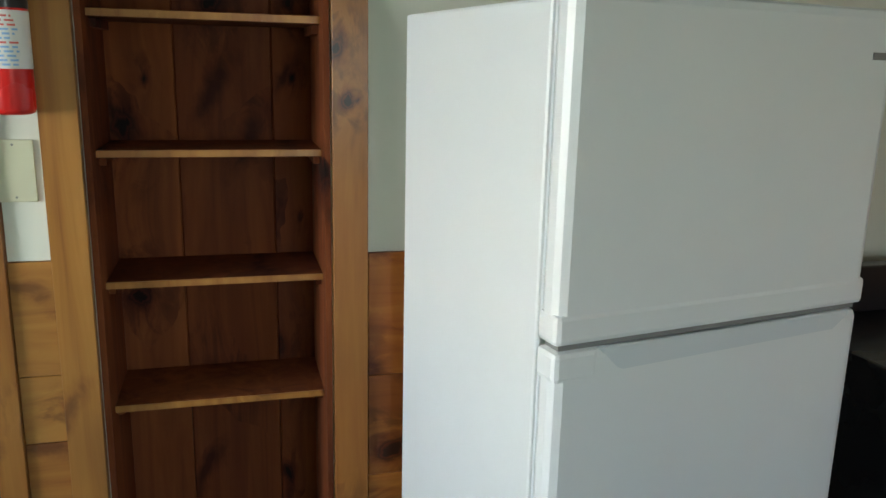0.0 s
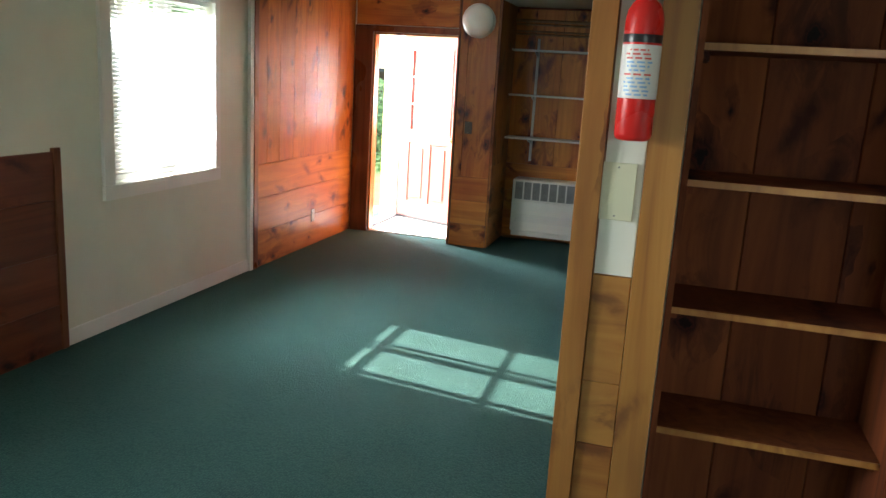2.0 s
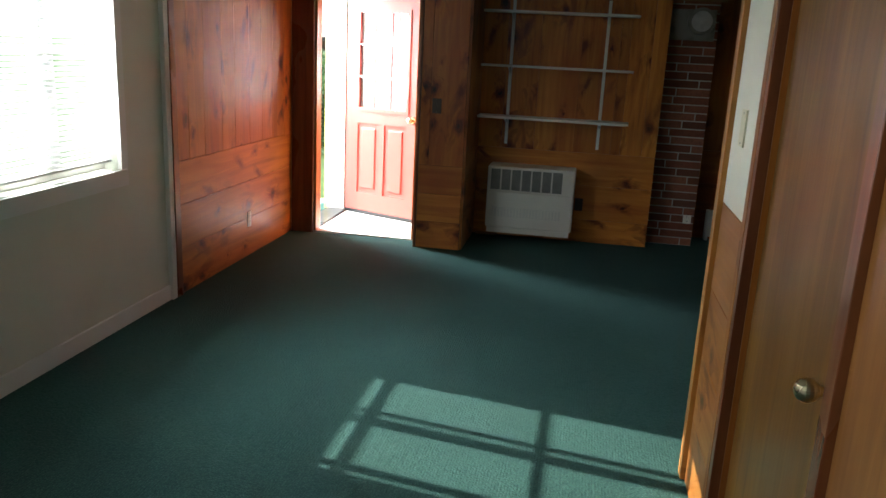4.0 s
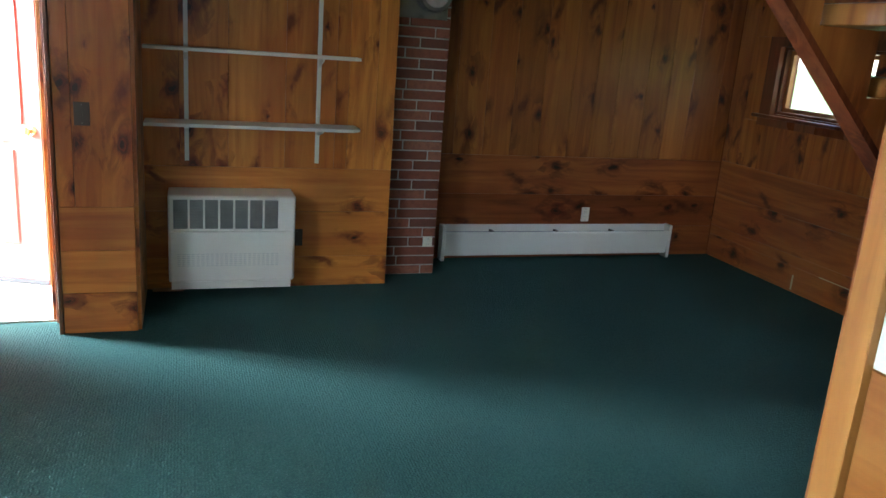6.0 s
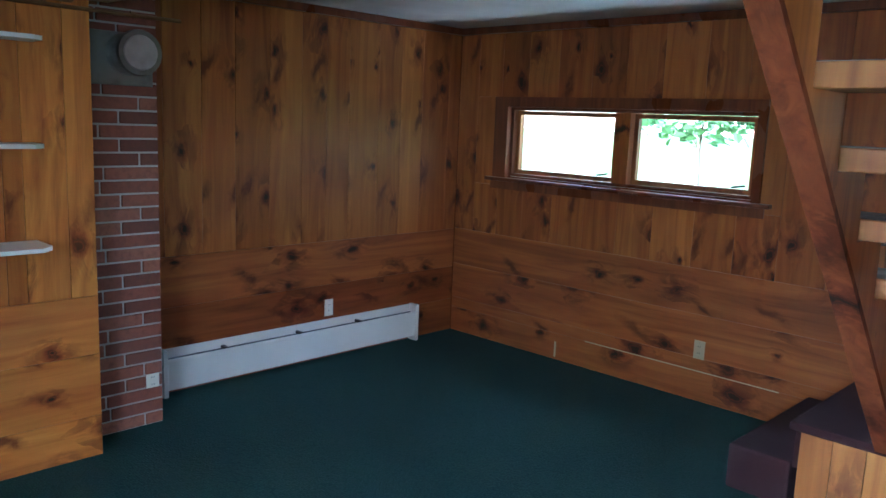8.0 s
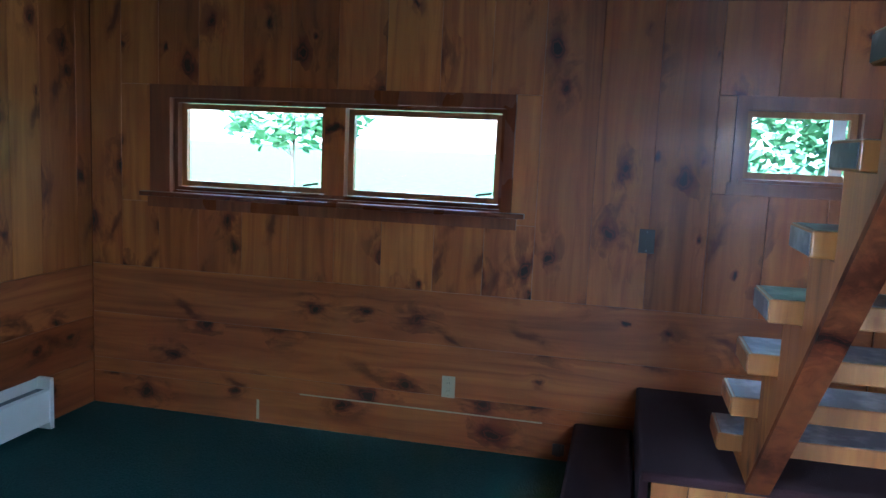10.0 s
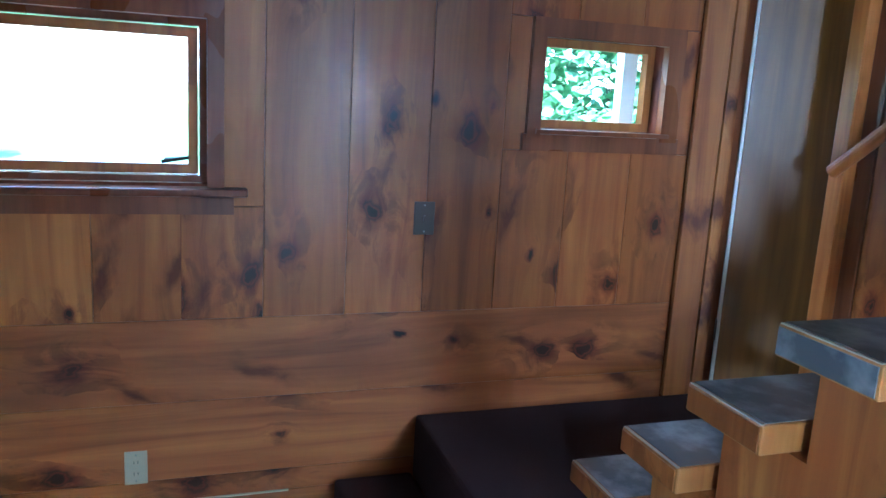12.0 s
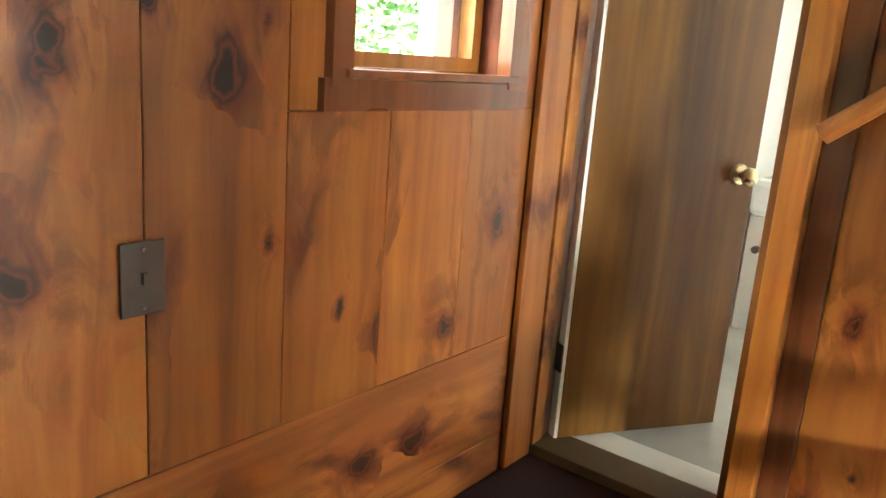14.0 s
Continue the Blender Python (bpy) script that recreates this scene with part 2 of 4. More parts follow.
PINE_WAINSCOT = pine("reddish_wainscot_pine", (0.38, 0.135, 0.03), (0.26, 0.08, 0.017), (0.14, 0.035, 0.009))
PINE_PLAIN = pine("plain_pine", (0.44, 0.21, 0.05), (0.33, 0.138, 0.028), (0.2, 0.074, 0.015), knots=0.8)
TRIM_WOOD = pine("dark_trim_pine", (0.24, 0.085, 0.03), (0.16, 0.05, 0.018), (0.09, 0.026, 0.01), knots=0.4, rough=0.3)
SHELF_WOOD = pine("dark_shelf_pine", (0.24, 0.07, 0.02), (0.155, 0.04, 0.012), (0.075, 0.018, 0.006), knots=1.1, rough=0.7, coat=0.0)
VENEER = pine("brown_veneer", (0.24, 0.112, 0.018), (0.15, 0.064, 0.01), (0.08, 0.03, 0.006), knots=0.0, rough=0.36, coat=0.12)
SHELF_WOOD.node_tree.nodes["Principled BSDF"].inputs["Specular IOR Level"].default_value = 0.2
WHITE_WALL = paint("cream_wall_paint", (0.72, 0.72, 0.62), 0.6)
WHITE = paint("white_paint", (0.8, 0.8, 0.76), 0.4)
CEILING = paint("ceiling_paint", (0.6, 0.62, 0.55), 0.35, 0.12)
ENAMEL = paint("fridge_enamel", (0.78, 0.8, 0.8), 0.28, 0.02, 0.12, 160.0)
HEATER_PAINT = paint("heater_enamel", (0.78, 0.755, 0.67), 0.35, 0.04, 0.03)
GRILLE_DARK = paint("grille_shadow_grey", (0.22, 0.22, 0.21), 0.6)
BEIGE = paint("beige_plastic", (0.62, 0.6, 0.42), 0.35, 0.02, 0.02)
IVORY = paint("ivory_plastic", (0.8, 0.78, 0.66), 0.35, 0.02, 0.02)
BEIGE_DULL = paint("dull_beige_plastic", (0.42, 0.38, 0.27), 0.4, 0.02, 0.02)
BROWN_PLATE = paint("brown_plastic", (0.06, 0.04, 0.03), 0.4, 0.05, 0.02)
RED_DOOR = paint("red_door_paint", (0.46, 0.085, 0.065), 0.4)
RED_ENAMEL = paint("red_enamel", (0.6, 0.015, 0.012), 0.22, 0.03, 0.01)
YELLOW = paint("yellow_wall_paint", (0.75, 0.55, 0.16), 0.6)
MAROON = paint("maroon_carpet", (0.034, 0.009, 0.01), 0.95, 0.15, 0.9, 190.0)
GREY_FLOOR = paint("grey_vinyl", (0.42, 0.42, 0.38), 0.4, 0.15)
PORCELAIN = paint("porcelain", (0.82, 0.84, 0.84), 0.1, 0.0, 0.0)
BLACK = paint("black_enamel", (0.012, 0.012, 0.014), 0.25)
MORTAR = paint("white_mortar", (0.5, 0.46, 0.41), 0.9, 0.15, 0.6, 90.0)
GREY_TREAD = worn_tread()
WORN_SILL = paint("worn_threshold", (0.15, 0.1, 0.05), 0.5, 0.25, 0.3, 25.0)
BARE_EDGE = paint("bare_worn_wood", (0.5, 0.4, 0.28), 0.6, 0.25)
VENT_GREY = paint("vent_slot_grey", (0.5, 0.5, 0.48), 0.5)
GRASS = paint("grass", (0.09, 0.17, 0.035), 0.95, 0.25, 0.8, 60.0)
SIDING = paint("white_siding", (0.75, 0.75, 0.72), 0.6)
ROOFING = paint("dark_roofing", (0.06, 0.06, 0.065), 0.9)
CURTAIN = paint("lace_curtain", (0.85, 0.85, 0.85), 0.8)
BARK = paint("bark", (0.1, 0.07, 0.05), 0.9, 0.3, 1.0, 30.0)
HANDLE_GREY = paint("handle_grey_plastic", (0.66, 0.7, 0.72), 0.25, 0.02, 0.0)
STEEL = metal("dull_steel", (0.3, 0.3, 0.27), 0.42)
SILVER = metal("silver_handle", (0.72, 0.73, 0.74), 0.35)
BRASS = metal("brass", (0.72, 0.6, 0.38), 0.25)
COPPER = metal("old_copper", (0.32, 0.18, 0.09), 0.45)
CARPET = carpet_material()
BRICK = brick_material()
GLASS = glass_material()
LEAVES = leaf_material("leaves", (0.075, 0.15, 0.06), (0.19, 0.32, 0.15))
LABEL_WHITE = paint("label_paper", (0.75, 0.72, 0.68), 0.4)
LABEL_BLUE = paint("label_blue", (0.25, 0.45, 0.7), 0.4)
LABEL_RED = paint("label_red", (0.7, 0.12, 0.1), 0.4)
DIFFUSER = paint("frosted_diffuser", (0.7, 0.74, 0.74), 0.35)


# ---- mesh helpers ----
def box(bm, x0, x1, y0, y1, z0, z1, bevel=0.0):
    made = bmesh.ops.create_cube(bm, size=1.0, matrix=Matrix.LocRotScale(((x0 + x1) / 2, (y0 + y1) / 2, (z0 + z1) / 2), None, (abs(x1 - x0), abs(y1 - y0), abs(z1 - z0))))
    if bevel:
        vs = set(made["verts"])
        es = [e for e in bm.edges if e.verts[0] in vs and e.verts[1] in vs]
        bmesh.ops.bevel(bm, geom=es, offset=bevel, segments=2, profile=0.5, affect="EDGES")


def rod(bm, a, b, r, r2=None, n=16):
    a, b = Vector(a), Vector(b)
    d = b - a
    m = Matrix.Translation((a + b) / 2) @ d.to_track_quat("Z", "Y").to_matrix().to_4x4()
    bmesh.ops.create_cone(bm, cap_ends=True, segments=n, radius1=r, radius2=r if r2 is None else r2, depth=d.length, matrix=m)


def lathe(bm, rings, n=24):
    """A solid of revolution about z through (radius, height) rings."""
    loops = []
    for r, z in rings:
        loops.append([bm.verts.new((r * math.cos(2 * math.pi * k / n), r * math.sin(2 * math.pi * k / n), z)) for k in range(n)])
    for lo, hi in zip(loops, loops[1:]):
        for k in range(n):
            f = bm.faces.new((lo[k], lo[(k + 1) % n], hi[(k + 1) % n], hi[k]))
            f.smooth = True
    bm.faces.new(list(reversed(loops[0])))
    bm.faces.new(loops[-1])


def prism(bm, outline, y0, y1):
    """An outline in x and z, drawn out from y0 to y1."""
    a = [bm.verts.new((x, y0, z)) for x, z in outline]
    b = [bm.verts.new((x, y1, z)) for x, z in outline]
    bm.faces.new(a)
    bm.faces.new(list(reversed(b)))
    for k in range(len(a)):
        j = (k + 1) % len(a)
        bm.faces.new((a[j], a[k], b[k], b[j]))
    bmesh.ops.recalc_face_normals(bm, faces=bm.faces[:])


def part(name, bm, material, parent=None, label="", kind="", at=None):
    me = bpy.data.meshes.new(name)
    bm.to_mesh(me)
    bm.free()
    me.materials.append(material)
    ob = new(name, me)
    if parent is not None:
        ob.parent = parent
    if at is not None:
        ob.matrix_local = at
    return tagged(ob, label, "", "", kind)


def box_part(name, dims, material, parent=None, label="", kind="", bevel=0.0, at=None):
    bm = bmesh.new()
    box(bm, *dims, bevel)
    return part(name, bm, material, parent, label, kind, at)


def thing(name, label, category, m=None, group=""):
    ob = new(name)
    ob.empty_display_size = 0.1
    if m is not None:
        ob.matrix_world = m
    return tagged(ob, label, category, group)


def holed(bm, axis, t0, t1, a0, a1, z0, z1, holes):
    """A wall slab with rectangular holes; axis names its normal."""
    cuts_a = sorted({a0, a1, *[min(max(v, a0), a1) for h in holes for v in h[:2]]})
    cuts_z = sorted({z0, z1, *[min(max(v, z0), z1) for h in holes for v in h[2:]]})
    keep = {}
    for i, (p, q) in enumerate(zip(cuts_a, cuts_a[1:])):
        for j, (r, s) in enumerate(zip(cuts_z, cuts_z[1:])):
            keep[i, j] = not any(h[0] < (p + q) / 2 < h[1] and h[2] < (r + s) / 2 < h[3] for h in holes)
    vs = {}

    def v(i, j, t):
        key = (i, j, t)
        if key not in vs:
            a, z, w = cuts_a[i], cuts_z[j], (t0, t1)[t]
            vs[key] = bm.verts.new((w, a, z) if axis == "x" else (a, w, z))
        return vs[key]
    for (i, j), k in keep.items():
        if not k:
            continue
        for t in (0, 1):
            bm.faces.new((v(i, j, t), v(i + 1, j, t), v(i + 1, j + 1, t), v(i, j + 1, t)))
        for di, dj, e in ((-1, 0, ((i, j), (i, j + 1))), (1, 0, ((i + 1, j), (i + 1, j + 1))), (0, -1, ((i, j), (i + 1, j))), (0, 1, ((i, j + 1), (i + 1, j + 1)))):
            if not keep.get((i + di, j + dj), False):
                bm.faces.new((v(*e[0], 0), v(*e[1], 0), v(*e[1], 1), v(*e[0], 1)))
    bmesh.ops.recalc_face_normals(bm, faces=bm.faces[:])


def wall(name, axis, t0, t1, a0, a1, z0, z1, material, holes=(), label=""):
    bm = bmesh.new()
    holed(bm, axis, t0, t1, a0, a1, z0, z1, list(holes))
    return part(name, bm, material, None, label, "structure")


BOARDS = {}


def board_mesh(w, length, t, material, chamfer):
    key = (round(w, 3), round(length, 3), round(t, 3), material.name, chamfer)
    if key not in BOARDS:
        bm = bmesh.new()
        c = chamfer
        x, z = w / 2 - 0.0008, length / 2 - 0.0008
        rings = [[(-x, 0, -z), (x, 0, -z), (x, 0, z), (-x, 0, z)], [(-x, t - c, -z), (x, t - c, -z), (x, t - c, z), (-x, t - c, z)],
                 [(-x + c, t, -z + c), (x - c, t, -z + c), (x - c, t, z - c), (-x + c, t, z - c)]]
        rv = [[bm.verts.new(p) for p in ring] for ring in rings]
        for lo, hi in zip(rv, rv[1:]):
            for k in range(4):
                bm.faces.new((lo[k], lo[(k + 1) % 4], hi[(k + 1) % 4], hi[k]))
        bm.faces.new(rv[2])
        bm.faces.new(list(reversed(rv[0])))
        bmesh.ops.recalc_face_normals(bm, faces=bm.faces[:])
        me = bpy.data.meshes.new("plank")
        bm.to_mesh(me)
        bm.free()
        me.materials.append(material)
        BOARDS[key] = me
    return BOARDS[key]


def board(parent, n, face, a0, a1, z0, z1, upright, material, t=0.018, chamfer=0.0016, name="plank"):
    """One plank on the wall plane at face with the outward normal n (unit, along x or y)."""
    if a1 - a0 < 0.008 or z1 - z0 < 0.008:
        return None
    n = Vector(n)
    u = n.cross(Vector((0, 0, 1)))
    mid = Vector((face, (a0 + a1) / 2, (z0 + z1) / 2)) if abs(n.x) > 0.5 else Vector(((a0 + a1) / 2, face, (z0 + z1) / 2))
    if upright:
        me, cols = board_mesh(a1 - a0, z1 - z0, t, material, chamfer), (u, n, Vector((0, 0, 1)))
    else:
        me, cols = board_mesh(z1 - z0, a1 - a0, t, material, chamfer), (Vector((0, 0, -1)), n, u)
    ob = new(name, me)
    rot = Matrix(cols).transposed().to_4x4()
    ob.parent = parent
    ob.matrix_local = Matrix.Translation(mid) @ rot
    return ob


def cut(rect, holes):
    """The pieces of a rectangle left around holes, keeping the full width where it can."""
    out = [rect]
    for h in holes:
        nxt = []
        for a0, a1, z0, z1 in out:
            if h[0] >= a1 - 1e-4 or h[1] <= a0 + 1e-4 or h[2] >= z1 - 1e-4 or h[3] <= z0 + 1e-4:
                nxt.append((a0, a1, z0, z1))
                continue
            if h[2] > z0:
                nxt.append((a0, a1, z0, h[2]))
            if h[3] < z1:
                nxt.append((a0, a1, h[3], z1))
            if h[0] > a0:
                nxt.append((a0, h[0], max(z0, h[2]), min(z1, h[3])))
            if h[1] < a1:
                nxt.append((h[1], a1, max(z0, h[2]), min(z1, h[3])))
        out = nxt
    return out


def panelling(parent, n, face, joints, rails, top, holes=(), low=None, high=None, ends=None):
    """Boards laid flat between the heights in rails, upright ones above them between the joints."""
    a0, a1 = ends or (joints[0], joints[-1])
    low, high = low or PINE, high or PINE
    for z0, z1 in zip(rails, rails[1:]):
        for r in cut((a0, a1, z0, z1), holes):
            board(parent, n, face, *r, False, low)
    for p, q in zip(joints, joints[1:]):
        for r in cut((p, q, rails[-1], top), holes):
            board(parent, n, face, *r, True, high)


def spread(a, b, step, seed):
    rng = random.Random(seed)
    out = [a]
    while b - out[-1] > step * 1.45:
        out.append(out[-1] + step * rng.uniform(0.82, 1.18))
    return out + [b]


H = 2.33
# ---- large structure ----
floor_bm = bmesh.new()
box(floor_bm, -3.7, 3.2, -2.8, 2.2, -0.12, 0.0)
box(floor_bm, -3.7, 2.65, 2.2, 8.7, -0.12, 0.0)
floor = part("floor", floor_bm, CARPET, None, "dark green looped carpet on the room's floor", "structure")
ceil_bm = bmesh.new()
for r in ((-3.7, 2.62, 5.2, 8.7), (-3.7, -0.9, 4.1, 5.2), (0.75, 2.62, 4.1, 5.2), (-3.7, 3.2, -2.8, 4.1)):
    box(ceil_bm, r[0], r[1], r[2], r[3], H, H + 0.1)
ceiling = part("ceiling", ceil_bm, CEILING, None, "glossy grey-white painted board ceiling", "structure")
wall_east = wall("wall_east", "x", 2.5, 2.64, 2.2, 8.72, 0, H, SHELF_WOOD, [(6.22, 8.05, 1.26, 1.76), (4.61, 5.10, 1.475, 1.795), (2.8, 3.4, 1.6, 2.1)], "outer wall with two windows and an added unseen bathroom window")
wall_north = wall("wall_north", "y", 8.57, 8.72, -0.55, 2.5, 0, H, SHELF_WOOD, (), "outer wall behind knotty pine boards")
wall_heater = wall("wall_heater", "y", 7.98, 8.1, -2.05, -0.52, 0, H, SHELF_WOOD, (), "wall behind the gas heater, clad in pine")
return_heater = wall("wall_heater_end", "x", -0.56, -0.53, 8.1, 8.57, 0, H, PINE_RED)
pier = wall("pier_wall", "y", 7.28, 8.57, -2.41, -2.05, 0, H, PINE_RED, (), "pine-clad pier beside the entry")
wall_entry = wall("wall_entry", "y", 7.45, 7.56, -3.55, -2.41, 0, H, WHITE, [(-3.35, -2.47, -0.01, 2.0)], "pine-clad wall with the entry opening")
# the second opening is unseen, added to let in light from the west
wall_west = wall("wall_west", "x", -3.7, -3.56, -2.8, 7.56, 0, H, WHITE_WALL, [(3.86, 4.93, 0.88, 2.02), (-0.1, 1.3, 0.9, 2.0)], "cream painted outer wall with a window")
wall_south = wall("wall_south", "y", -2.8, -2.66, -3.56, 3.2, 0, H, WHITE_WALL, [(0.4, 1.6, 1.0, 2.0)])
wall_kitchen_east = wall("wall_kitchen_east", "x", 3.06, 3.2, -2.66, 2.2, 0, H, PINE_RED)

# stair shaft and the block of closets
shaft = bmesh.new()
box(shaft, -1.0, -0.9, 4.1, 5.3, H + 0.1, 4.4)
box(shaft, 0.75, 0.85, 4.1, 5.3, H + 0.1, 4.4)
box(shaft, -0.9, 0.75, 5.2, 5.3, H + 0.1, 4.4)
box(shaft, -0.9, 0.75, 4.0, 4.1, H + 0.1, 4.4)
box(shaft, -1.0, 0.85, 4.0, 5.3, 4.4, 4.5)
part("wall_stair_shaft", shaft, PINE_RED, None, "", "structure")
wall_stair = wall("wall_stair", "y", 4.091, 4.26, -0.45, 2.5, 0, H, PINE_RED, [(1.93, 2.475, 0.44, 2.3)], "pine-clad wall beside the stairs")
wall_pier_west = wall("wall_closet_west", "x", -0.6, -0.5, 2.1, 4.09, 0, H, PINE_RED, [(2.62, 3.47, -0.01, 2.03)], "closet wall with pine trim and a white panel")
wall_shelf = wall("wall_kitchen_north", "y", 2.1, 2.2, -0.5, 3.06, 0, H, WHITE_WALL, [(-0.355, 0.265, -0.01, 2.25)], "kitchen wall, cream above and pine below")

# bathroom
box_part("bathroom_floor", (1.0, 2.5, 2.3, 4.12, 0.36, 0.455), GREY_FLOOR, None, "grey vinyl bathroom floor", "structure")
wall("bathroom_wall_south", "y", 2.28, 2.34, 1.0, 2.5, 0.0, H, WHITE)
wall("bathroom_wall_west", "x", 0.94, 1.0, 2.28, 4.12, 0.0, H, WHITE)
wall("bathroom_wall_lining", "x", 2.46, 2.497, 2.345, 4.1, 0.455, H, WHITE, [(2.8, 3.4, 1.6, 2.1)])
box_part("closet_back", (-0.1, -0.05, 2.5, 4.12, 0, H), SHELF_WOOD, None, "", "structure")

# vestibule
box_part("vestibule_floor", (-3.37, -2.41, 7.45, 8.5, 0.0, 0.012), paint("pale_vinyl", (0.6, 0.6, 0.55), 0.5), None, "pale vinyl entry floor", "structure")
wall("vestibule_wall_north", "y", 8.461, 8.6, -3.6, -2.41, 0, H, YELLOW)
wall("vestibule_wall_west", "x", -3.52, -3.37, 7.5, 8.46, 0, H, WHITE, [(7.562, 8.385, -0.01, 2.04)])

# ---- panelling ----
N_W, N_S, N_E = (-1, 0, 0), (0, -1, 0), (1, 0, 0)
E_HOLES = [(6.17, 8.17, 1.19, 1.83), (4.54, 5.15, 1.40, 1.855)]
panelling(wall_east, N_W, 2.5, [4.47, 4.715, 4.973, 5.23, 5.498, 5.772, 6.045, 6.3, 6.56, 6.84, 7.1, 7.36, 7.63, 7.89, 8.13, 8.36, 8.55],
          [0, 0.19, 0.27, 0.54, 0.82], H - 0.05, E_HOLES, PINE_WAINSCOT, PINE_RED)
panelling(wall_north, N_S, 8.57, spread(-0.11, 2.48, 0.23, 3), [0, 0.25, 0.51, 0.81], H - 0.05, (), MAROON_PINE, PINE_RED)
panelling(wall_heater, N_S, 7.98, [-2.048, -1.83, -1.55, -1.21, -0.9, -0.82, -0.64, -0.52], [0, 0.2, 0.5, 0.78], H - 0.02, (), PINE_GOLD, PINE_GOLD)
panelling(pier, N_S, 7.28, [-2.41, -2.33, -2.05], [0, 0.22, 0.45, 0.68], H)
panelling(pier, N_E, -2.05, [7.28, 7.6, 7.98], [0, 0.3, 0.6, 0.8], H, (), PINE_RED, PINE_RED)
panelling(wall_entry, N_S, 7.45, [-3.53, -2.41], [2.07, H - 0.01], H)
panelling(wall_west, N_E, -3.56, spread(5.46, 7.43, 0.24, 7), [0, 0.29, 0.57, 0.84], H - 0.01)
for z0, z1 in ((0, 0.26), (0.26, 0.55), (0.55, 0.85), (0.85, 1.11)):
    board(wall_west, N_E, -3.56, -2.6, 3.38, z0, z1, False, DEEP_MAROON)
board(wall_west, N_E, -3.56, 3.38, 3.43, 0, 1.13, True, TRIM_WOOD, 0.026)
panelling(wall_stair, (0, 1, 0), 4.26, spread(-0.44, 1.8, 0.25, 11), [0, 0.35], H, (), PINE_RED, PINE)
for z0, z1 in ((0, 0.26), (0.26, 0.53), (0.53, 0.79), (0.79, 1.11)):
    board(wall_pier_west, N_W, -0.6, 3.57, 4.03, z0, z1, False, PINE_PLAIN, 0.012)
for a, b, m in ((4.03, 4.095, PINE_PLAIN), (3.52, 3.57, PINE_PLAIN), (3.475, 3.517, TRIM_WOOD), (2.56, 2.615, TRIM_WOOD), (2.12, 2.2, PINE_PLAIN)):
    board(wall_pier_west, N_W, -0.6, a, b, 0, H, True, m, 0.03)
board(wall_pier_west, N_W, -0.6, 2.2, 2.56, 0, H, True, PINE_PLAIN, 0.012)
box_part("white_panel", (-0.612, -0.601, 3.572, 4.028, 1.113, H), WHITE_WALL, wall_pier_west, "white painted panel")
for z0, z1 in ((0, 0.2), (0.2, 0.42), (0.42, 0.62), (0.62, 0.81), (0.81, 1.12)):
    board(wall_shelf, N_S, 2.1, -0.555, -0.45, z0, z1, False, PINE_PLAIN, 0.016)
board(wall_shelf, N_S, 2.1, -0.625, -0.555, 0, H, True, PINE_PLAIN, 0.03)
board(wall_shelf, N_S, 2.1, -0.45, -0.357, 0, H, True, PINE_PLAIN, 0.03)
board(wall_shelf, N_S, 2.1, 0.267, 0.365, 0, H, True, PINE_PLAIN, 0.03)
box_part("white_panel", (-0.553, -0.452, 2.09, 2.099, 1.122, H), WHITE_WALL, wall_shelf, "white painted panel")
for z0, z1, m in ((0, 0.24, PINE_PLAIN), (0.24, 0.42, PINE), (0.42, 0.74, PINE_RED), (0.74, 1.11, PINE)):
    board(wall_shelf, N_S, 2.1, 0.367, 1.4, z0, z1, False, m, 0.016)

# ---- trims ----
def trim(name, dims, material=TRIM_WOOD, bevel=0.003):
    return box_part(name, dims, material, None, "", "structure", bevel)


trim("baseboard", (-3.56, -3.545, 3.435, 5.40, 0, 0.095), WHITE)
trim("trim", (-3.56, -3.53, 5.405, 5.455, 0, H), WHITE)
trim("trim", (-3.56, -3.525, 5.456, 5.52, 0, H - 0.002), TRIM_WOOD)
trim("trim", (2.455, 2.481, 5.25, 8.545, H - 0.05, H - 0.001), TRIM_WOOD)
trim("trim", (-0.1, 2.48, 8.525, 8.55, H - 0.05, H - 0.001), TRIM_WOOD)
trim("door_casing", (-3.54, -3.352, 7.424, 7.449, 0, 2.065), TRIM_WOOD)
trim("door_casing", (-2.468, -2.413, 7.424, 7.449, 0, 2.065), TRIM_WOOD)
trim("door_casing", (-3.352, -2.468, 7.424, 7.449, 2.002, 2.065), TRIM_WOOD)
trim("door_lining", (-3.352, -3.33, 7.45, 7.57, 0.013, 1.98), PINE_PLAIN)
trim("door_lining", (-2.49, -2.472, 7.45, 7.57, 0.013, 1.98), PINE_PLAIN)
trim("door_lining", (-3.352, -2.472, 7.45, 7.57, 1.981, 2.0), PINE_PLAIN)
trim("trim", (-2.432, -2.412, 7.25, 7.42, 0, H - 0.002), TRIM_WOOD)

# ---- ceiling beam, pipes ----
beam = box_part("ceiling_beam", (-0.62, -0.44, 4.3, 7.975, 2.12, H - 0.001), PINE_RED, None, "", "", 0.004)
beam.name = "ceiling_beam"
tagged(beam, "red-brown stained timber beam under the painted ceiling", "beam")
box_part("soffit", (-0.625, -0.435, 4.3, 7.97, 2.102, 2.119), PINE_PLAIN, beam, "paler pine underside board")


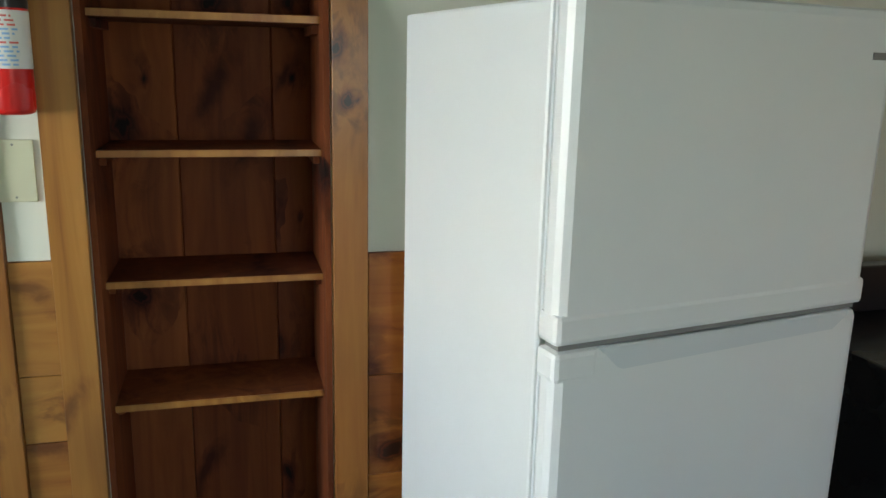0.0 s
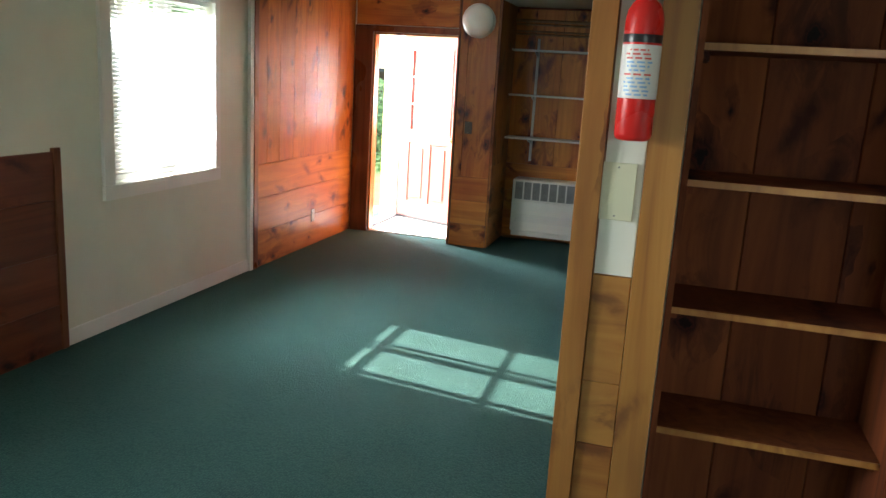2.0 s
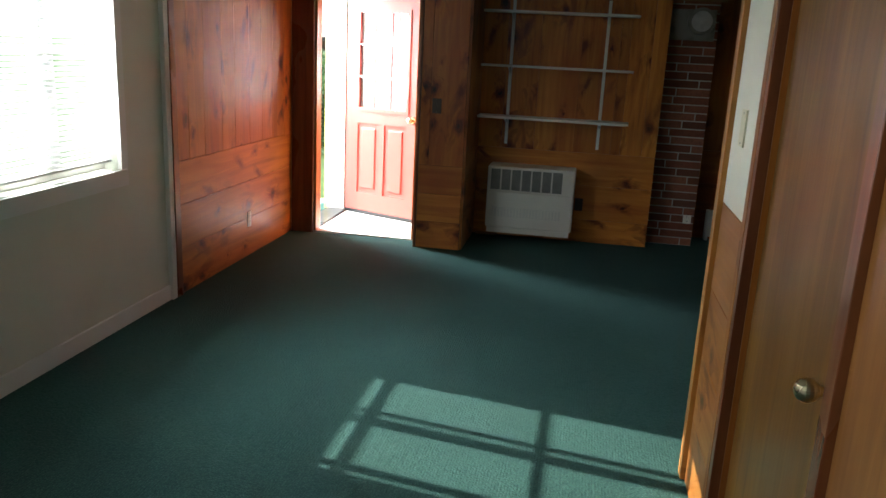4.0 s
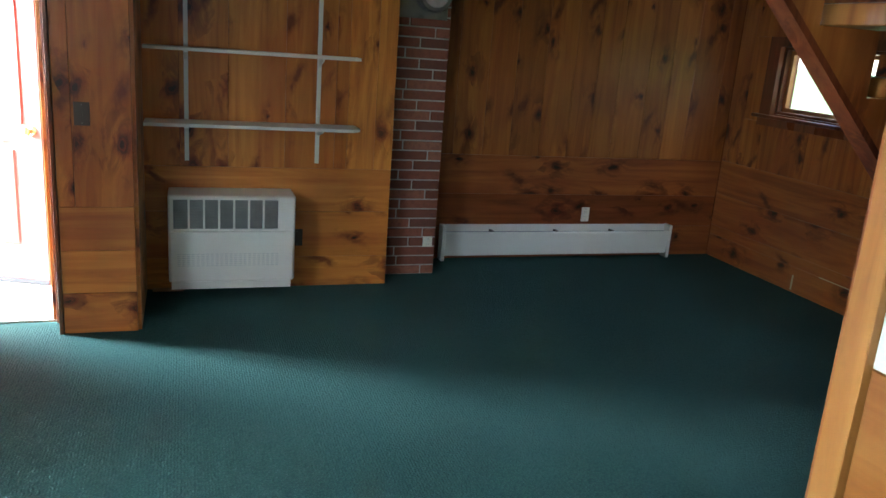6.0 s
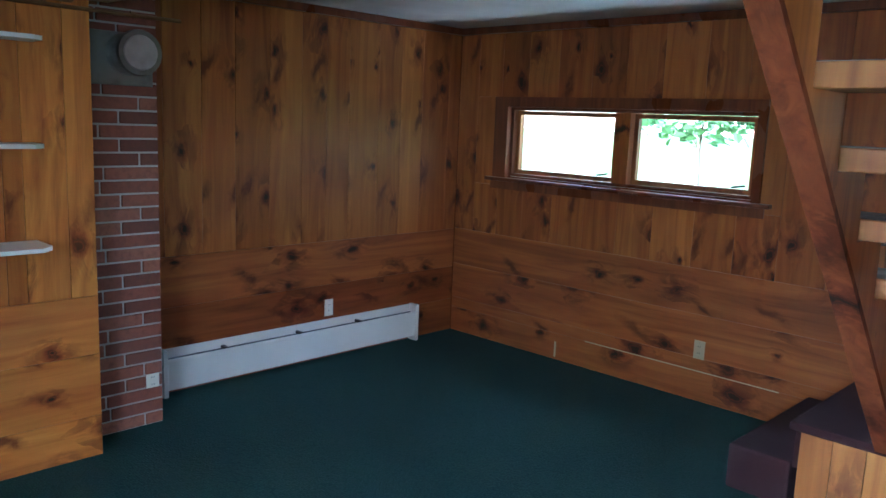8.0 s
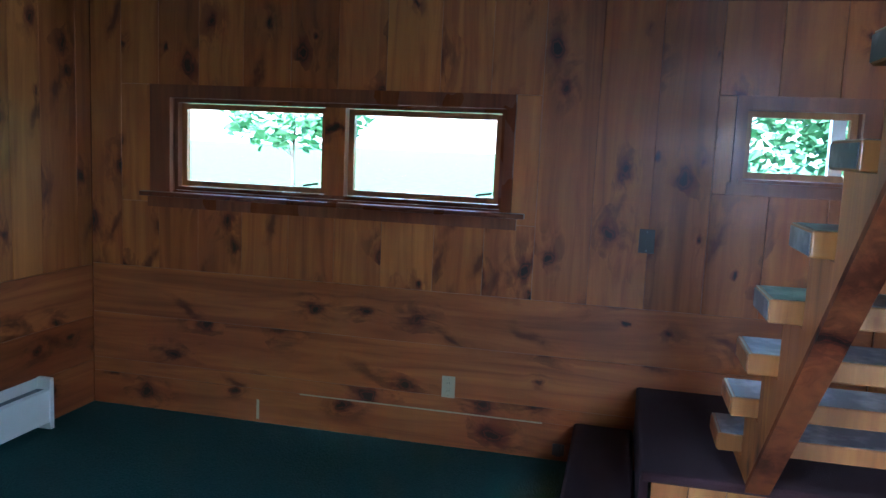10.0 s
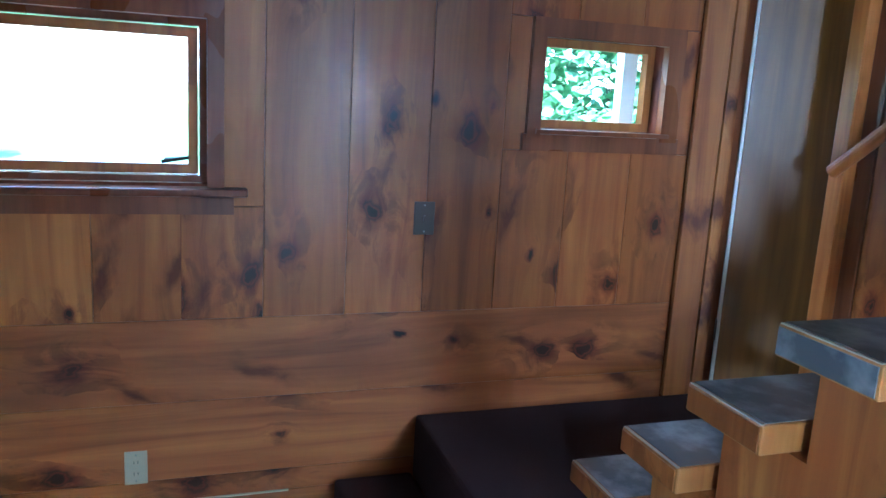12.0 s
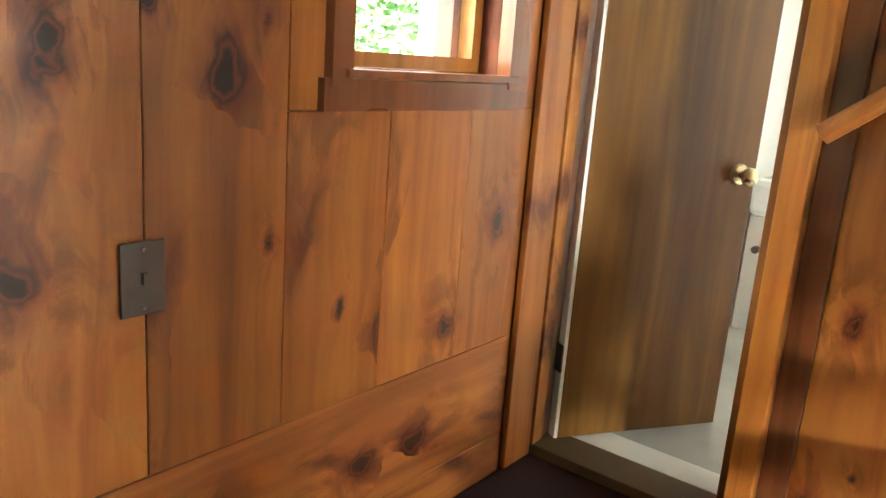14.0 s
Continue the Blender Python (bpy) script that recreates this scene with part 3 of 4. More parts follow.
def pipe_run(name, label, z, r, x0, x1, y, drop=False):
    bm = bmesh.new()
    rod(bm, (x0, y, z), (x1, y, z - 0.012), r)
    for k in range(5):
        x = x0 + (x1 - x0) * (k + 0.4) / 5
        rod(bm, (x - 0.012, y, z - 0.005), (x + 0.012, y, z - 0.006), r * 1.3)
    if drop:
        rod(bm, (x1, y, z - 0.012), (x1 + 0.03, y - 0.005, z + 0.05), r)
        rod(bm, (x1 + 0.03, y - 0.005, z + 0.05), (x1 + 0.12, y - 0.005, z + 0.05), r)
    ob = part(name, bm, COPPER)
    return tagged(ob, label, "pipe", "heating pipes")


pipe_run("heating_pipe", "dull copper heating pipe along the pine wall under the ceiling", 2.2, 0.014, -2.03, -0.62, 7.94)
pipe_run("heating_pipe", "thin dull copper pipe along the pine wall", 2.165, 0.009, -2.03, -0.64, 7.948, True)
pipe_run("heating_pipe", "thin copper pipe above the white wall shelves", 2.1, 0.008, -2.03, -0.6, 7.949, True)
pipe_run("heating_pipe", "lowest thin copper pipe reaching the brick chimney", 2.07, 0.009, -2.03, -0.1, 7.948)


# ---- windows ----
def frame_part(name, axis_x, y0, y1, z0, z1, w, d, material, parent, label=""):
    bm = bmesh.new()
    x0, x1 = axis_x - d / 2, axis_x + d / 2
    box(bm, x0, x1, y0, y0 + w, z0, z1)
    box(bm, x0, x1, y1 - w, y1, z0, z1)
    box(bm, x0, x1, y0 + w, y1 - w, z0, z0 + w)
    box(bm, x0, x1, y0 + w, y1 - w, z1 - w, z1)
    return part(name, bm, material, parent, label)


def window_thing(name, label):
    ob = new(name)
    return tagged(ob, label, "", "", "structure")


def pane_part(dims, parent):
    p = box_part("pane", dims, GLASS, parent)
    p.visible_shadow = False
    return p


win_big = window_thing("window_1", "double awning window in dark pine trim, cranks on the sashes")
bm = bmesh.new()
box(bm, 2.462, 2.499, 8.05, 8.17, 1.24, 1.83)
box(bm, 2.462, 2.499, 6.17, 6.22, 1.24, 1.83)
box(bm, 2.462, 2.499, 6.22, 8.05, 1.76, 1.83)
part("window_casing", bm, TRIM_WOOD, win_big, "dark-stained pine casing")
box_part("window_sill", (2.43, 2.6, 6.1, 8.22, 1.225, 1.25), TRIM_WOOD, win_big, "", "", 0.005)
box_part("apron", (2.47, 2.499, 6.14, 8.19, 1.165, 1.223), TRIM_WOOD, win_big)
# white strip added for the light that the sill catches
bm = bmesh.new()
for y0, y1 in ((6.235, 7.05), (7.06, 8.035)):
    box(bm, 2.503, 2.522, y0, y1, 1.2505, 1.262, 0.003)
part("weather_strip", bm, WHITE, win_big, "white strip for the bright line of light along the sill")
frame_part("window_frame", 2.57, 6.22, 8.05, 1.26, 1.76, 0.022, 0.12, TRIM_WOOD, win_big)
box_part("mullion", (2.5, 2.63, 7.06, 7.17, 1.282, 1.738), PINE_RED, win_big)
for y0, y1 in ((6.245, 7.055), (7.175, 8.025)):
    s = frame_part("sash", 2.565, y0, y1, 1.284, 1.735, 0.03, 0.035, PINE_RED, win_big)
    pane_part((2.563, 2.567, y0 + 0.03, y1 - 0.03, 1.315, 1.705), s)
    bm = bmesh.new()
    rod(bm, (2.53, y0 + 0.1, 1.33), (2.5, y0 + 0.03, 1.34), 0.005)
    rod(bm, (2.5, y0 + 0.03, 1.34), (2.5, y0 + 0.11, 1.325), 0.006)
    part("latch", bm, BROWN_PLATE, s, "dark metal latch")

win_small = window_thing("window_2", "small square window in dark pine trim with leaves outside")
bm = bmesh.new()
box(bm, 2.462, 2.499, 5.10, 5.15, 1.445, 1.855)
box(bm, 2.462, 2.499, 4.54, 4.61, 1.445, 1.855)
box(bm, 2.462, 2.499, 4.61, 5.10, 1.79, 1.855)
part("window_casing", bm, TRIM_WOOD, win_small, "dark-stained pine casing")
box_part("window_sill", (2.45, 2.58, 4.58, 5.12, 1.46, 1.475), TRIM_WOOD, win_small)
box_part("apron", (2.465, 2.499, 4.53, 5.165, 1.40, 1.458), TRIM_WOOD, win_small)
s = frame_part("sash", 2.57, 4.612, 5.098, 1.477, 1.793, 0.03, 0.04, PINE_PLAIN, win_small)
pane_part((2.568, 2.572, 4.642, 5.068, 1.507, 1.763), s)

box_part("outer_frame", (2.61, 2.66, 4.645, 4.705, 1.48, 1.79), WHITE, win_small, "white outer frame")

win_west = window_thing("window_3", "white-framed window with lowered white slatted blind")
bm = bmesh.new()
box(bm, -3.559, -3.535, 3.77, 3.86, 0.88, 2.12)
box(bm, -3.559, -3.535, 4.93, 4.99, 0.88, 2.12)
box(bm, -3.559, -3.535, 3.86, 4.93, 2.02, 2.12)
box(bm, -3.559, -3.535, 3.77, 4.99, 0.79, 0.876)
part("window_casing", bm, WHITE, win_west)
s = frame_part("sash", -3.655, 3.862, 4.928, 0.882, 2.018, 0.03, 0.04, WHITE, win_west)
pane_part((-3.657, -3.653, 3.892, 4.898, 0.912, 1.988), s)
# bars hidden by the blind, sized to shape the sun patch on the carpet
for d in ((4.43, 4.505, 0.912, 1.988), (4.535, 4.575, 0.912, 1.988), (4.05, 4.1, 0.912, 1.988), (3.892, 4.028, 0.912, 1.988)):
    box_part("glazing_bar", (-3.67, -3.64, *d), WHITE, s)
for z in (1.02, 1.474):
    box_part("glazing_bar", (-3.669, -3.641, 3.892, 4.898, z, z + 0.022), WHITE, s)
slat_vinyl = paint("translucent_slat_vinyl", (0.85, 0.85, 0.82), 0.5, 0.02, 0.02)
glow = slat_vinyl.node_tree.nodes.new("ShaderNodeBsdfTranslucent")
glow.inputs["Color"].default_value = (0.85, 0.86, 0.84, 1)
blend = slat_vinyl.node_tree.nodes.new("ShaderNodeMixShader")
blend.inputs[0].default_value = 0.45
slat_vinyl.node_tree.links.new(slat_vinyl.node_tree.nodes["Principled BSDF"].outputs[0], blend.inputs[1])
slat_vinyl.node_tree.links.new(glow.outputs[0], blend.inputs[2])
slat_vinyl.node_tree.links.new(blend.outputs[0], slat_vinyl.node_tree.nodes["Material Output"].inputs[0])
blind = thing("window_blind", "white slatted venetian blind hanging in the window", "blind", pose(-3.598, 4.395, 0))
bm = bmesh.new()
for k in range(41):
    bmesh.ops.create_cube(bm, size=1, matrix=Matrix.LocRotScale((0, 0, 0.95 + k * 0.0255), Euler((0, radians(41), 0)), (0.024, 1.045, 0.0012)))
part("slats", bm, slat_vinyl, blind, "thin white slats", "stuff")
box_part("bottom_rail", (-0.013, 0.013, -0.523, 0.523, 0.922, 0.934), VENT_GREY, blind)
box_part("head_rail", (-0.018, 0.018, -0.525, 0.525, 1.99, 2.018), WHITE, blind)
for z in (1.12, 1.53):
    box_part("hinge", (-3.63, -3.61, 3.862, 3.878, z, z + 0.035), VENT_GREY, win_west, "grey metal hinge")
for y in (-0.35, 0.35):
    box_part("cord", (0.0135, 0.015, y, y + 0.002, 0.936, 1.99), WHITE, blind)

# behind the camera throughout, added for the kitchen's light
win_k = window_thing("window_4", "plain unseen kitchen window added for light")
frame_part("sash", 0, -0.6, 0.6, 1.0, 2.0, 0.04, 0.04, WHITE, win_k).matrix_local = pose(1.0, -2.73, 0, 0, 0, 90)
# out of view, added only to let light into the bathroom
win_b = window_thing("window_5", "unseen bathroom window added for light")
s = frame_part("sash", 2.57, 2.802, 3.398, 1.602, 2.098, 0.04, 0.04, PINE_PLAIN, win_b)


# ---- gas heater ----
heater = thing("gas_heater", "white enamelled gas console heater with dark slotted top grille", "heater", pose(-1.9, 7.965, 0.075))
W, D, HH = 0.735, 0.26, 0.575
bm = bmesh.new()
box(bm, 0, W, -D + 0.012, 0, 0.045, HH, 0.012)
part("body", bm, HEATER_PAINT, heater)
box_part("base", (0.015, W - 0.02, -D + 0.02, 0, 0.0, 0.044), HEATER_PAINT, heater)
box_part("front_panel", (0.012, W - 0.012, -D - 0.004, -D + 0.011, 0.055, 0.36), HEATER_PAINT, heater, "", "", 0.004)
bm = bmesh.new()
gx0, gx1 = 0.03, 0.63
frame_w = (gx1 - gx0) / 7
box(bm, 0.012, gx0, -D - 0.002, -D + 0.011, 0.366, HH - 0.008)
box(bm, gx1, W - 0.012, -D - 0.002, -D + 0.011, 0.366, HH - 0.008)
box(bm, gx0, gx1, -D - 0.002, -D + 0.011, 0.366, 0.376)
box(bm, gx0, gx1, -D - 0.002, -D + 0.011, 0.552, HH - 0.008)
for k in range(1, 7):
    x = gx0 + frame_w * k
    box(bm, x - 0.006, x + 0.006, -D - 0.002, -D + 0.011, 0.376, 0.552)
part("grille_frame", bm, HEATER_PAINT, heater)
box_part("grille_back", (gx0, gx1, -D + 0.0105, -D + 0.0115, 0.376, 0.552), GRILLE_DARK, heater, "dark grille interior")
for k in range(7):
    bm = bmesh.new()
    for j in range(18):
        z = 0.382 + j * 0.0093
        box(bm, gx0 + frame_w * k + 0.008, gx0 + frame_w * (k + 1) - 0.008, -D + 0.003, -D + 0.009, z, z + 0.0035)
    part("louvre", bm, STEEL, heater, "grey metal louvres")
bm = bmesh.new()
for j in range(7):
    for k in range(22):
        box(bm, 0.05 + k * 0.027, 0.05 + k * 0.027 + 0.017, -D - 0.0052, -D - 0.0035, 0.15 + j * 0.012, 0.153 + j * 0.012)
part("vent_slots", bm, VENT_GREY, heater, "fine grey slots", "stuff")
box_part("knob_flap", (0.655, 0.71, -D - 0.006, -D - 0.002, 0.5, 0.545), HEATER_PAINT, heater)
bm = bmesh.new()
rod(bm, (-0.1, -0.06, -0.06), (0.08, -0.06, -0.06), 0.012)
rod(bm, (0.08, -0.06, -0.06), (0.08, -0.06, 0.02), 0.012)
part("gas_pipe", bm, COPPER, heater, "short copper gas pipe")


def wall_plate(name, label, place, rz, w, h, material, slots, category="outlet"):
    """A cover plate whose face looks along its own -y."""
    ob = thing(name, label, category, pose(*place, 0, 0, rz))
    bm = bmesh.new()
    box(bm, -w / 2, w / 2, -0.006, 0, -h / 2, h / 2, 0.002)
    part("cover_plate", bm, material, ob)
    if slots == "outlet":
        for z in (-0.02, 0.02):
            box_part("socket", (-0.016, 0.016, -0.008, -0.006, z - 0.014, z + 0.014), material, ob, "", "", 0.001)
            for x in (-0.007, 0.005):
                box_part("slot", (x, x + 0.002, -0.0086, -0.008, z - 0.004, z + 0.006), BLACK, ob, "dark slot")
    elif slots == "switch":
        box_part("toggle", (-0.004, 0.004, -0.014, -0.006, -0.008, 0.01), material, ob)
    for z in ((-h / 2 + 0.012), (h / 2 - 0.012)):
        bm = bmesh.new()
        rod(bm, (0, -0.0075, z), (0, -0.006, z), 0.003, n=8)
        part("screw", bm, STEEL, ob, "small steel screw")
    return ob


wall_plate("electrical_outlet", "ivory outlet low on the pine wall above the baseboard heater", (1.262, 8.55, 0.35), 0, 0.07, 0.115, IVORY, "outlet")
wall_plate("electrical_outlet", "ivory outlet low on the red-stained window wall", (2.48, 6.445, 0.325), -90, 0.07, 0.115, BEIGE_DULL, "outlet")
wall_plate("electrical_outlet", "white outlet low on the brick chimney", (-0.175, 8.163, 0.24), 0, 0.07, 0.075, IVORY, "outlet")
wall_plate("electrical_outlet", "ivory outlet in the sunlit pine wall beside the entry", (-3.54, 6.55, 0.28), 90, 0.06, 0.115, IVORY, "outlet")
wall_plate("light_switch", "brown switch plate on the window wall near the stairs", (2.48, 5.505, 1.155), -90, 0.073, 0.115, BROWN_PLATE, "switch", "switch")
wall_plate("light_switch", "brown switch plate on the pine pier beside the entry", (-2.28, 7.262, 1.15), 0, 0.073, 0.115, BROWN_PLATE, "switch", "switch")
wall_plate("wall_vent_box", "dark box beside the gas heater on the pine wall", (-1.12, 7.962, 0.33), 0, 0.07, 0.11, BROWN_PLATE, "")
wall_plate("light_switch", "beige switch plate on the white panel of the closet wall", (-0.613, 3.83, 1.39), -90, 0.075, 0.12, BEIGE, "", "switch")
wall_plate("blank_plate", "large beige blank plate under the fire extinguisher", (-0.515, 2.089, 1.352), 0, 0.095, 0.155, BEIGE, "", "switch")
wall_plate("electrical_outlet", "small dark outlet at the foot of the window wall", (2.48, 5.86, 0.06), -90, 0.06, 0.06, BROWN_PLATE, "outlet")
dial = thing("round_vent_cap", "grey round cover on the pine wainscot", "cover", pose(-3.54, 2.74, 0.688))
bm = bmesh.new()
rod(bm, (0, 0, 0), (0.012, 0, 0), 0.075, 0.07, 28)
part("cap", bm, GREY_FLOOR, dial)

# ---- baseboard heater ----
bb = thing("baseboard_heater", "long white enamelled baseboard heater below the pine wall", "heater", pose(0.04, 8.55, 0))
bm = bmesh.new()
L = 2.0
box(bm, 0.0, L, -0.006, 0, 0.02, 0.27)
part("back_plate", bm, HEATER_PAINT, bb)
bm = bmesh.new()
prism(bm, [(-0.075, 0.04), (-0.08, 0.212), (-0.072, 0.226), (-0.068, 0.221), (-0.074, 0.21), (-0.07, 0.04)], 0.02, L - 0.02)
front = part("front_panel", bm, HEATER_PAINT, bb)
front.matrix_local = Matrix(((0, 1, 0, 0), (1, 0, 0, 0), (0, 0, 1, 0), (0, 0, 0, 1)))
bm = bmesh.new()
prism(bm, [(-0.0065, 0.277), (-0.04, 0.272), (-0.042, 0.262), (-0.0065, 0.267)], 0.02, L - 0.02)
part("top_strip", bm, HEATER_PAINT, bb).matrix_local = front.matrix_local.copy()
# fins and damper coloured dark to give the shade inside the top slot
bm = bmesh.new()
for k in range(150):
    box(bm, 0.04 + k * 0.0128, 0.042 + k * 0.0128, -0.065, -0.008, 0.07, 0.19)
part("fins", bm, GRILLE_DARK, bb, "heating fins darkened for the shade inside", "stuff")
box_part("damper", (0.02, L - 0.02, -0.0675, -0.007, 0.206, 0.214), BLACK, bb, "damper flap blackened for the slot's shade")
bm = bmesh.new()
rod(bm, (0.02, -0.04, 0.1), (L - 0.02, -0.04, 0.1), 0.011)
part("pipe", bm, COPPER, bb)
for x in (0.0, L - 0.02):
    bm = bmesh.new()
    box(bm, x - 0.005, x + 0.025, -0.084, 0, 0.0, 0.275, 0.004)
    part("end_cap", bm, HEATER_PAINT, bb)
for x in (0.4, 0.95, 1.45):
    box_part("bracket", (x, x + 0.02, -0.07, -0.006, 0.215, 0.232), BROWN_PLATE, bb, "dark bracket")

# ---- white strip on the window wall ----
strip = thing("cable_cover", "thin pale cable strip along the window wall's bottom board", "cable cover", pose(2.481, 0, 0))
box_part("strip", (-0.006, 0, 5.95, 7.27, 0.187, 0.1925), BEIGE_DULL, strip)
box_part("end_mark", (-0.003, 0, 7.51, 7.525, 0.02, 0.13), BEIGE_DULL, strip, "pale worn end piece")

# ---- chimney ----
chimney = wall("chimney_wall", "y", 8.173, 8.56, -0.512, -0.118, 0, H, MORTAR, (), "narrow brick chimney with white mortar")
flue = thing("flue_cover", "dull steel flue thimble and round cap on the chimney", "flue", pose(-0.335, 8.165, 1.88))
bm = bmesh.new()
box(bm, -0.2, 0.19, -0.012, 0.0, -0.13, 0.12, 0.003)
part("plate", bm, STEEL, flue, "mottled steel plate")
bm = bmesh.new()
rod(bm, (0.06, -0.012, 0.02), (0.06, -0.15, 0.02), 0.1, 0.1, 32)
part("collar", bm, STEEL, flue)
bm = bmesh.new()
rod(bm, (0.06, -0.15, 0.02), (0.06, -0.168, 0.02), 0.108, 0.104, 32)
cap = part("cap", bm, STEEL, flue, "round steel cap")
bm = bmesh.new()
rod(bm, (0.06, -0.168, 0.02), (0.06, -0.173, 0.02), 0.082, 0.078, 32)
part("embossed_disc", bm, SILVER, cap)

# ---- wall shelves ----
shelves = thing("wall_shelves", "white bracket shelves on slotted standards above the heater", "shelves", pose(0, 7.962, 0))
for x in (-1.79, -1.01):
    bm = bmesh.new()
    box(bm, x - 0.0125, x - 0.004, -0.013, 0, 0.815, 2.03)
    box(bm, x + 0.004, x + 0.0125, -0.013, 0, 0.815, 2.03)
    box(bm, x - 0.004, x + 0.004, -0.005, 0, 0.815, 2.03)
    part("standard", bm, WHITE, shelves)
for z, x1, d in ((1.9, -0.77, 0.2), (1.465, -0.78, 0.2), (1.045, -0.78, 0.25)):
    bm = bmesh.new()
    prism(bm, [(-2.02, -0.016), (x1, -0.016), (x1, -d + 0.05), (x1 - 0.05, -d), (-2.02, -d)], z, z + 0.018)
    s = part("shelf", bm, WHITE, shelves)
    s.matrix_local = Matrix(((1, 0, 0, 0), (0, 0, 1, 0), (0, 1, 0, 0), (0, 0, 0, 1)))
    for x in (-1.79, -1.01):
        bm = bmesh.new()
        prism(bm, [(-0.014, z - 0.001), (-d + 0.03, z - 0.001), (-d + 0.03, z - 0.012), (-0.014, z - 0.055)], x - 0.004, x + 0.004)
        part("bracket", bm, WHITE, shelves).matrix_local = Matrix(((0, 1, 0, 0), (1, 0, 0, 0), (0, 0, 1, 0), (0, 0, 0, 1)))

# ---- lamps ----
lamp = thing("wall_lamp", "round frosted wall lamp high on the pier beside the entry", "lamp", pose(-2.24, 7.262, 2.13))
bm = bmesh.new()
rod(bm, (0, 0, 0), (0, -0.035, 0), 0.155, 0.155, 36)
part("base", bm, WHITE, lamp)
bm = bmesh.new()
lathe(bm, [(0.151, 0), (0.146, 0.03), (0.112, 0.058), (0.056, 0.072), (0.004, 0.076)], 36)
part("shade", bm, DIFFUSER, lamp, "frosted white glass shade").matrix_local = pose(0, -0.034, 0, 90)
smoke = thing("smoke_detector", "small white round ceiling detector", "smoke detector", pose(0.45, 7.5, H))
bm = bmesh.new()
lathe(bm, [(0.035, -0.085), (0.062, -0.08), (0.07, -0.052), (0.075, -0.04), (0.04, -0.034), (0.035, -0.02), (0.04, 0.0)], 28)
part("body", bm, WHITE, smoke)

# ---- red door ----
leaf = thing("red_door", "open red entry door with nine panes and a white lace curtain", "door", pose(-3.355, 8.36, 0.018, 0, 0, -22.6))
DW, DH, DT = 0.83, 1.99, 0.044
bm = bmesh.new()
prism_y = (0, DT)
bx = lambda a, b, c, d: box(bm, a, b, *prism_y, c, d)
wx0, wx1, wz0, wz1 = 0.14, 0.7, 0.99, 1.86
bx(0, wx0, 0, DH), bx(wx1, DW, 0, DH), bx(wx0, wx1, wz1, DH), bx(wx0, wx1, 0, 0.2), bx(wx0, wx1, 0.86, wz0)
bx(0.39, 0.45, 0.2, 0.86)
box(bm, wx0, 0.39, 0.012, DT - 0.012, 0.2, 0.86)
box(bm, 0.45, wx1, 0.012, DT - 0.012, 0.2, 0.86)
part("slab", bm, RED_DOOR, leaf)
for a, b in ((wx0, 0.39), (0.45, wx1)):
    bm = bmesh.new()
    box(bm, a + 0.045, b - 0.045, 0.002, 0.03, 0.245, 0.815, 0.008)
    part("raised_panel", bm, RED_DOOR, leaf)
bm = bmesh.new()
for a, b, c, d in ((wx0 - 0.02, wx0 + 0.012, wz0 - 0.02, wz1 + 0.02), (wx1 - 0.012, wx1 + 0.02, wz0 - 0.02, wz1 + 0.02), (wx0 + 0.012, wx1 - 0.012, wz0 - 0.02, wz0 + 0.012), (wx0 + 0.012, wx1 - 0.012, wz1 - 0.012, wz1 + 0.02)):
    box(bm, a, b, -0.009, 0.01, c, d)
part("window_moulding", bm, RED_DOOR, leaf)
for k in (1, 2):
    x = wx0 + (wx1 - wx0) * k / 3
    z = wz0 + (wz1 - wz0) * k / 3
    box_part("glazing_bar", (x - 0.006, x + 0.006, -0.006, 0.014, wz0 + 0.012, wz1 - 0.012), RED_DOOR, leaf)
    box_part("glazing_bar", (wx0 + 0.012, wx1 - 0.012, -0.005, 0.013, z - 0.006, z + 0.006), WHITE, leaf, "white bar")
p = box_part("pane", (wx0, wx1, 0.018, 0.022, wz0, wz1), GLASS, leaf)
p.visible_shadow = False
bm = bmesh.new()
cols = [(wx0 - 0.01 + (wx1 - wx0 + 0.02) * i / 70, DT + 0.006 + 0.006 * math.sin(i * 1.1) + 0.003 * math.sin(i * 2.7)) for i in range(71)]
lo = [bm.verts.new((x, y, wz0 - 0.03)) for x, y in cols]
hi = [bm.verts.new((x, y, wz1 + 0.03)) for x, y in cols]
for i in range(70):
    bm.faces.new((lo[i], lo[i + 1], hi[i + 1], hi[i]))
part("curtain", bm, CURTAIN, leaf, "gathered white lace curtain")
for y, s in ((-0.001, -1), (DT + 0.001, 1)):
    bm = bmesh.new()
    rod(bm, (0.77, y, 0.93), (0.77, y + s * 0.012, 0.93), 0.033, 0.028, 24)
    rod(bm, (0.77, y + s * 0.012, 0.93), (0.77, y + s * 0.04, 0.93), 0.012)
    bmesh.ops.create_uvsphere(bm, u_segments=20, v_segments=12, radius=0.027, matrix=Matrix.Translation((0.77, y + s * 0.052, 0.93)) @ Matrix.Diagonal((1, 0.75, 1, 1)))
    part("knob", bm, BRASS, leaf, "polished brass knob")
box_part("door_sweep", (0.0, DW, -0.006, -0.001, 0.0, 0.03), BLACK, leaf, "black rubber sweep")

for d in ((-3.53, -3.365, 8.355, 8.384, 0.03, 2.038), (-3.53, -3.365, 7.563, 7.58, 0.03, 2.038), (-3.53, -3.365, 7.581, 8.354, 2.015, 2.038)):
    trim("door_frame", d, WHITE)
trim("threshold", (-3.53, -3.345, 7.563, 8.384, 0.0, 0.029), BLACK)
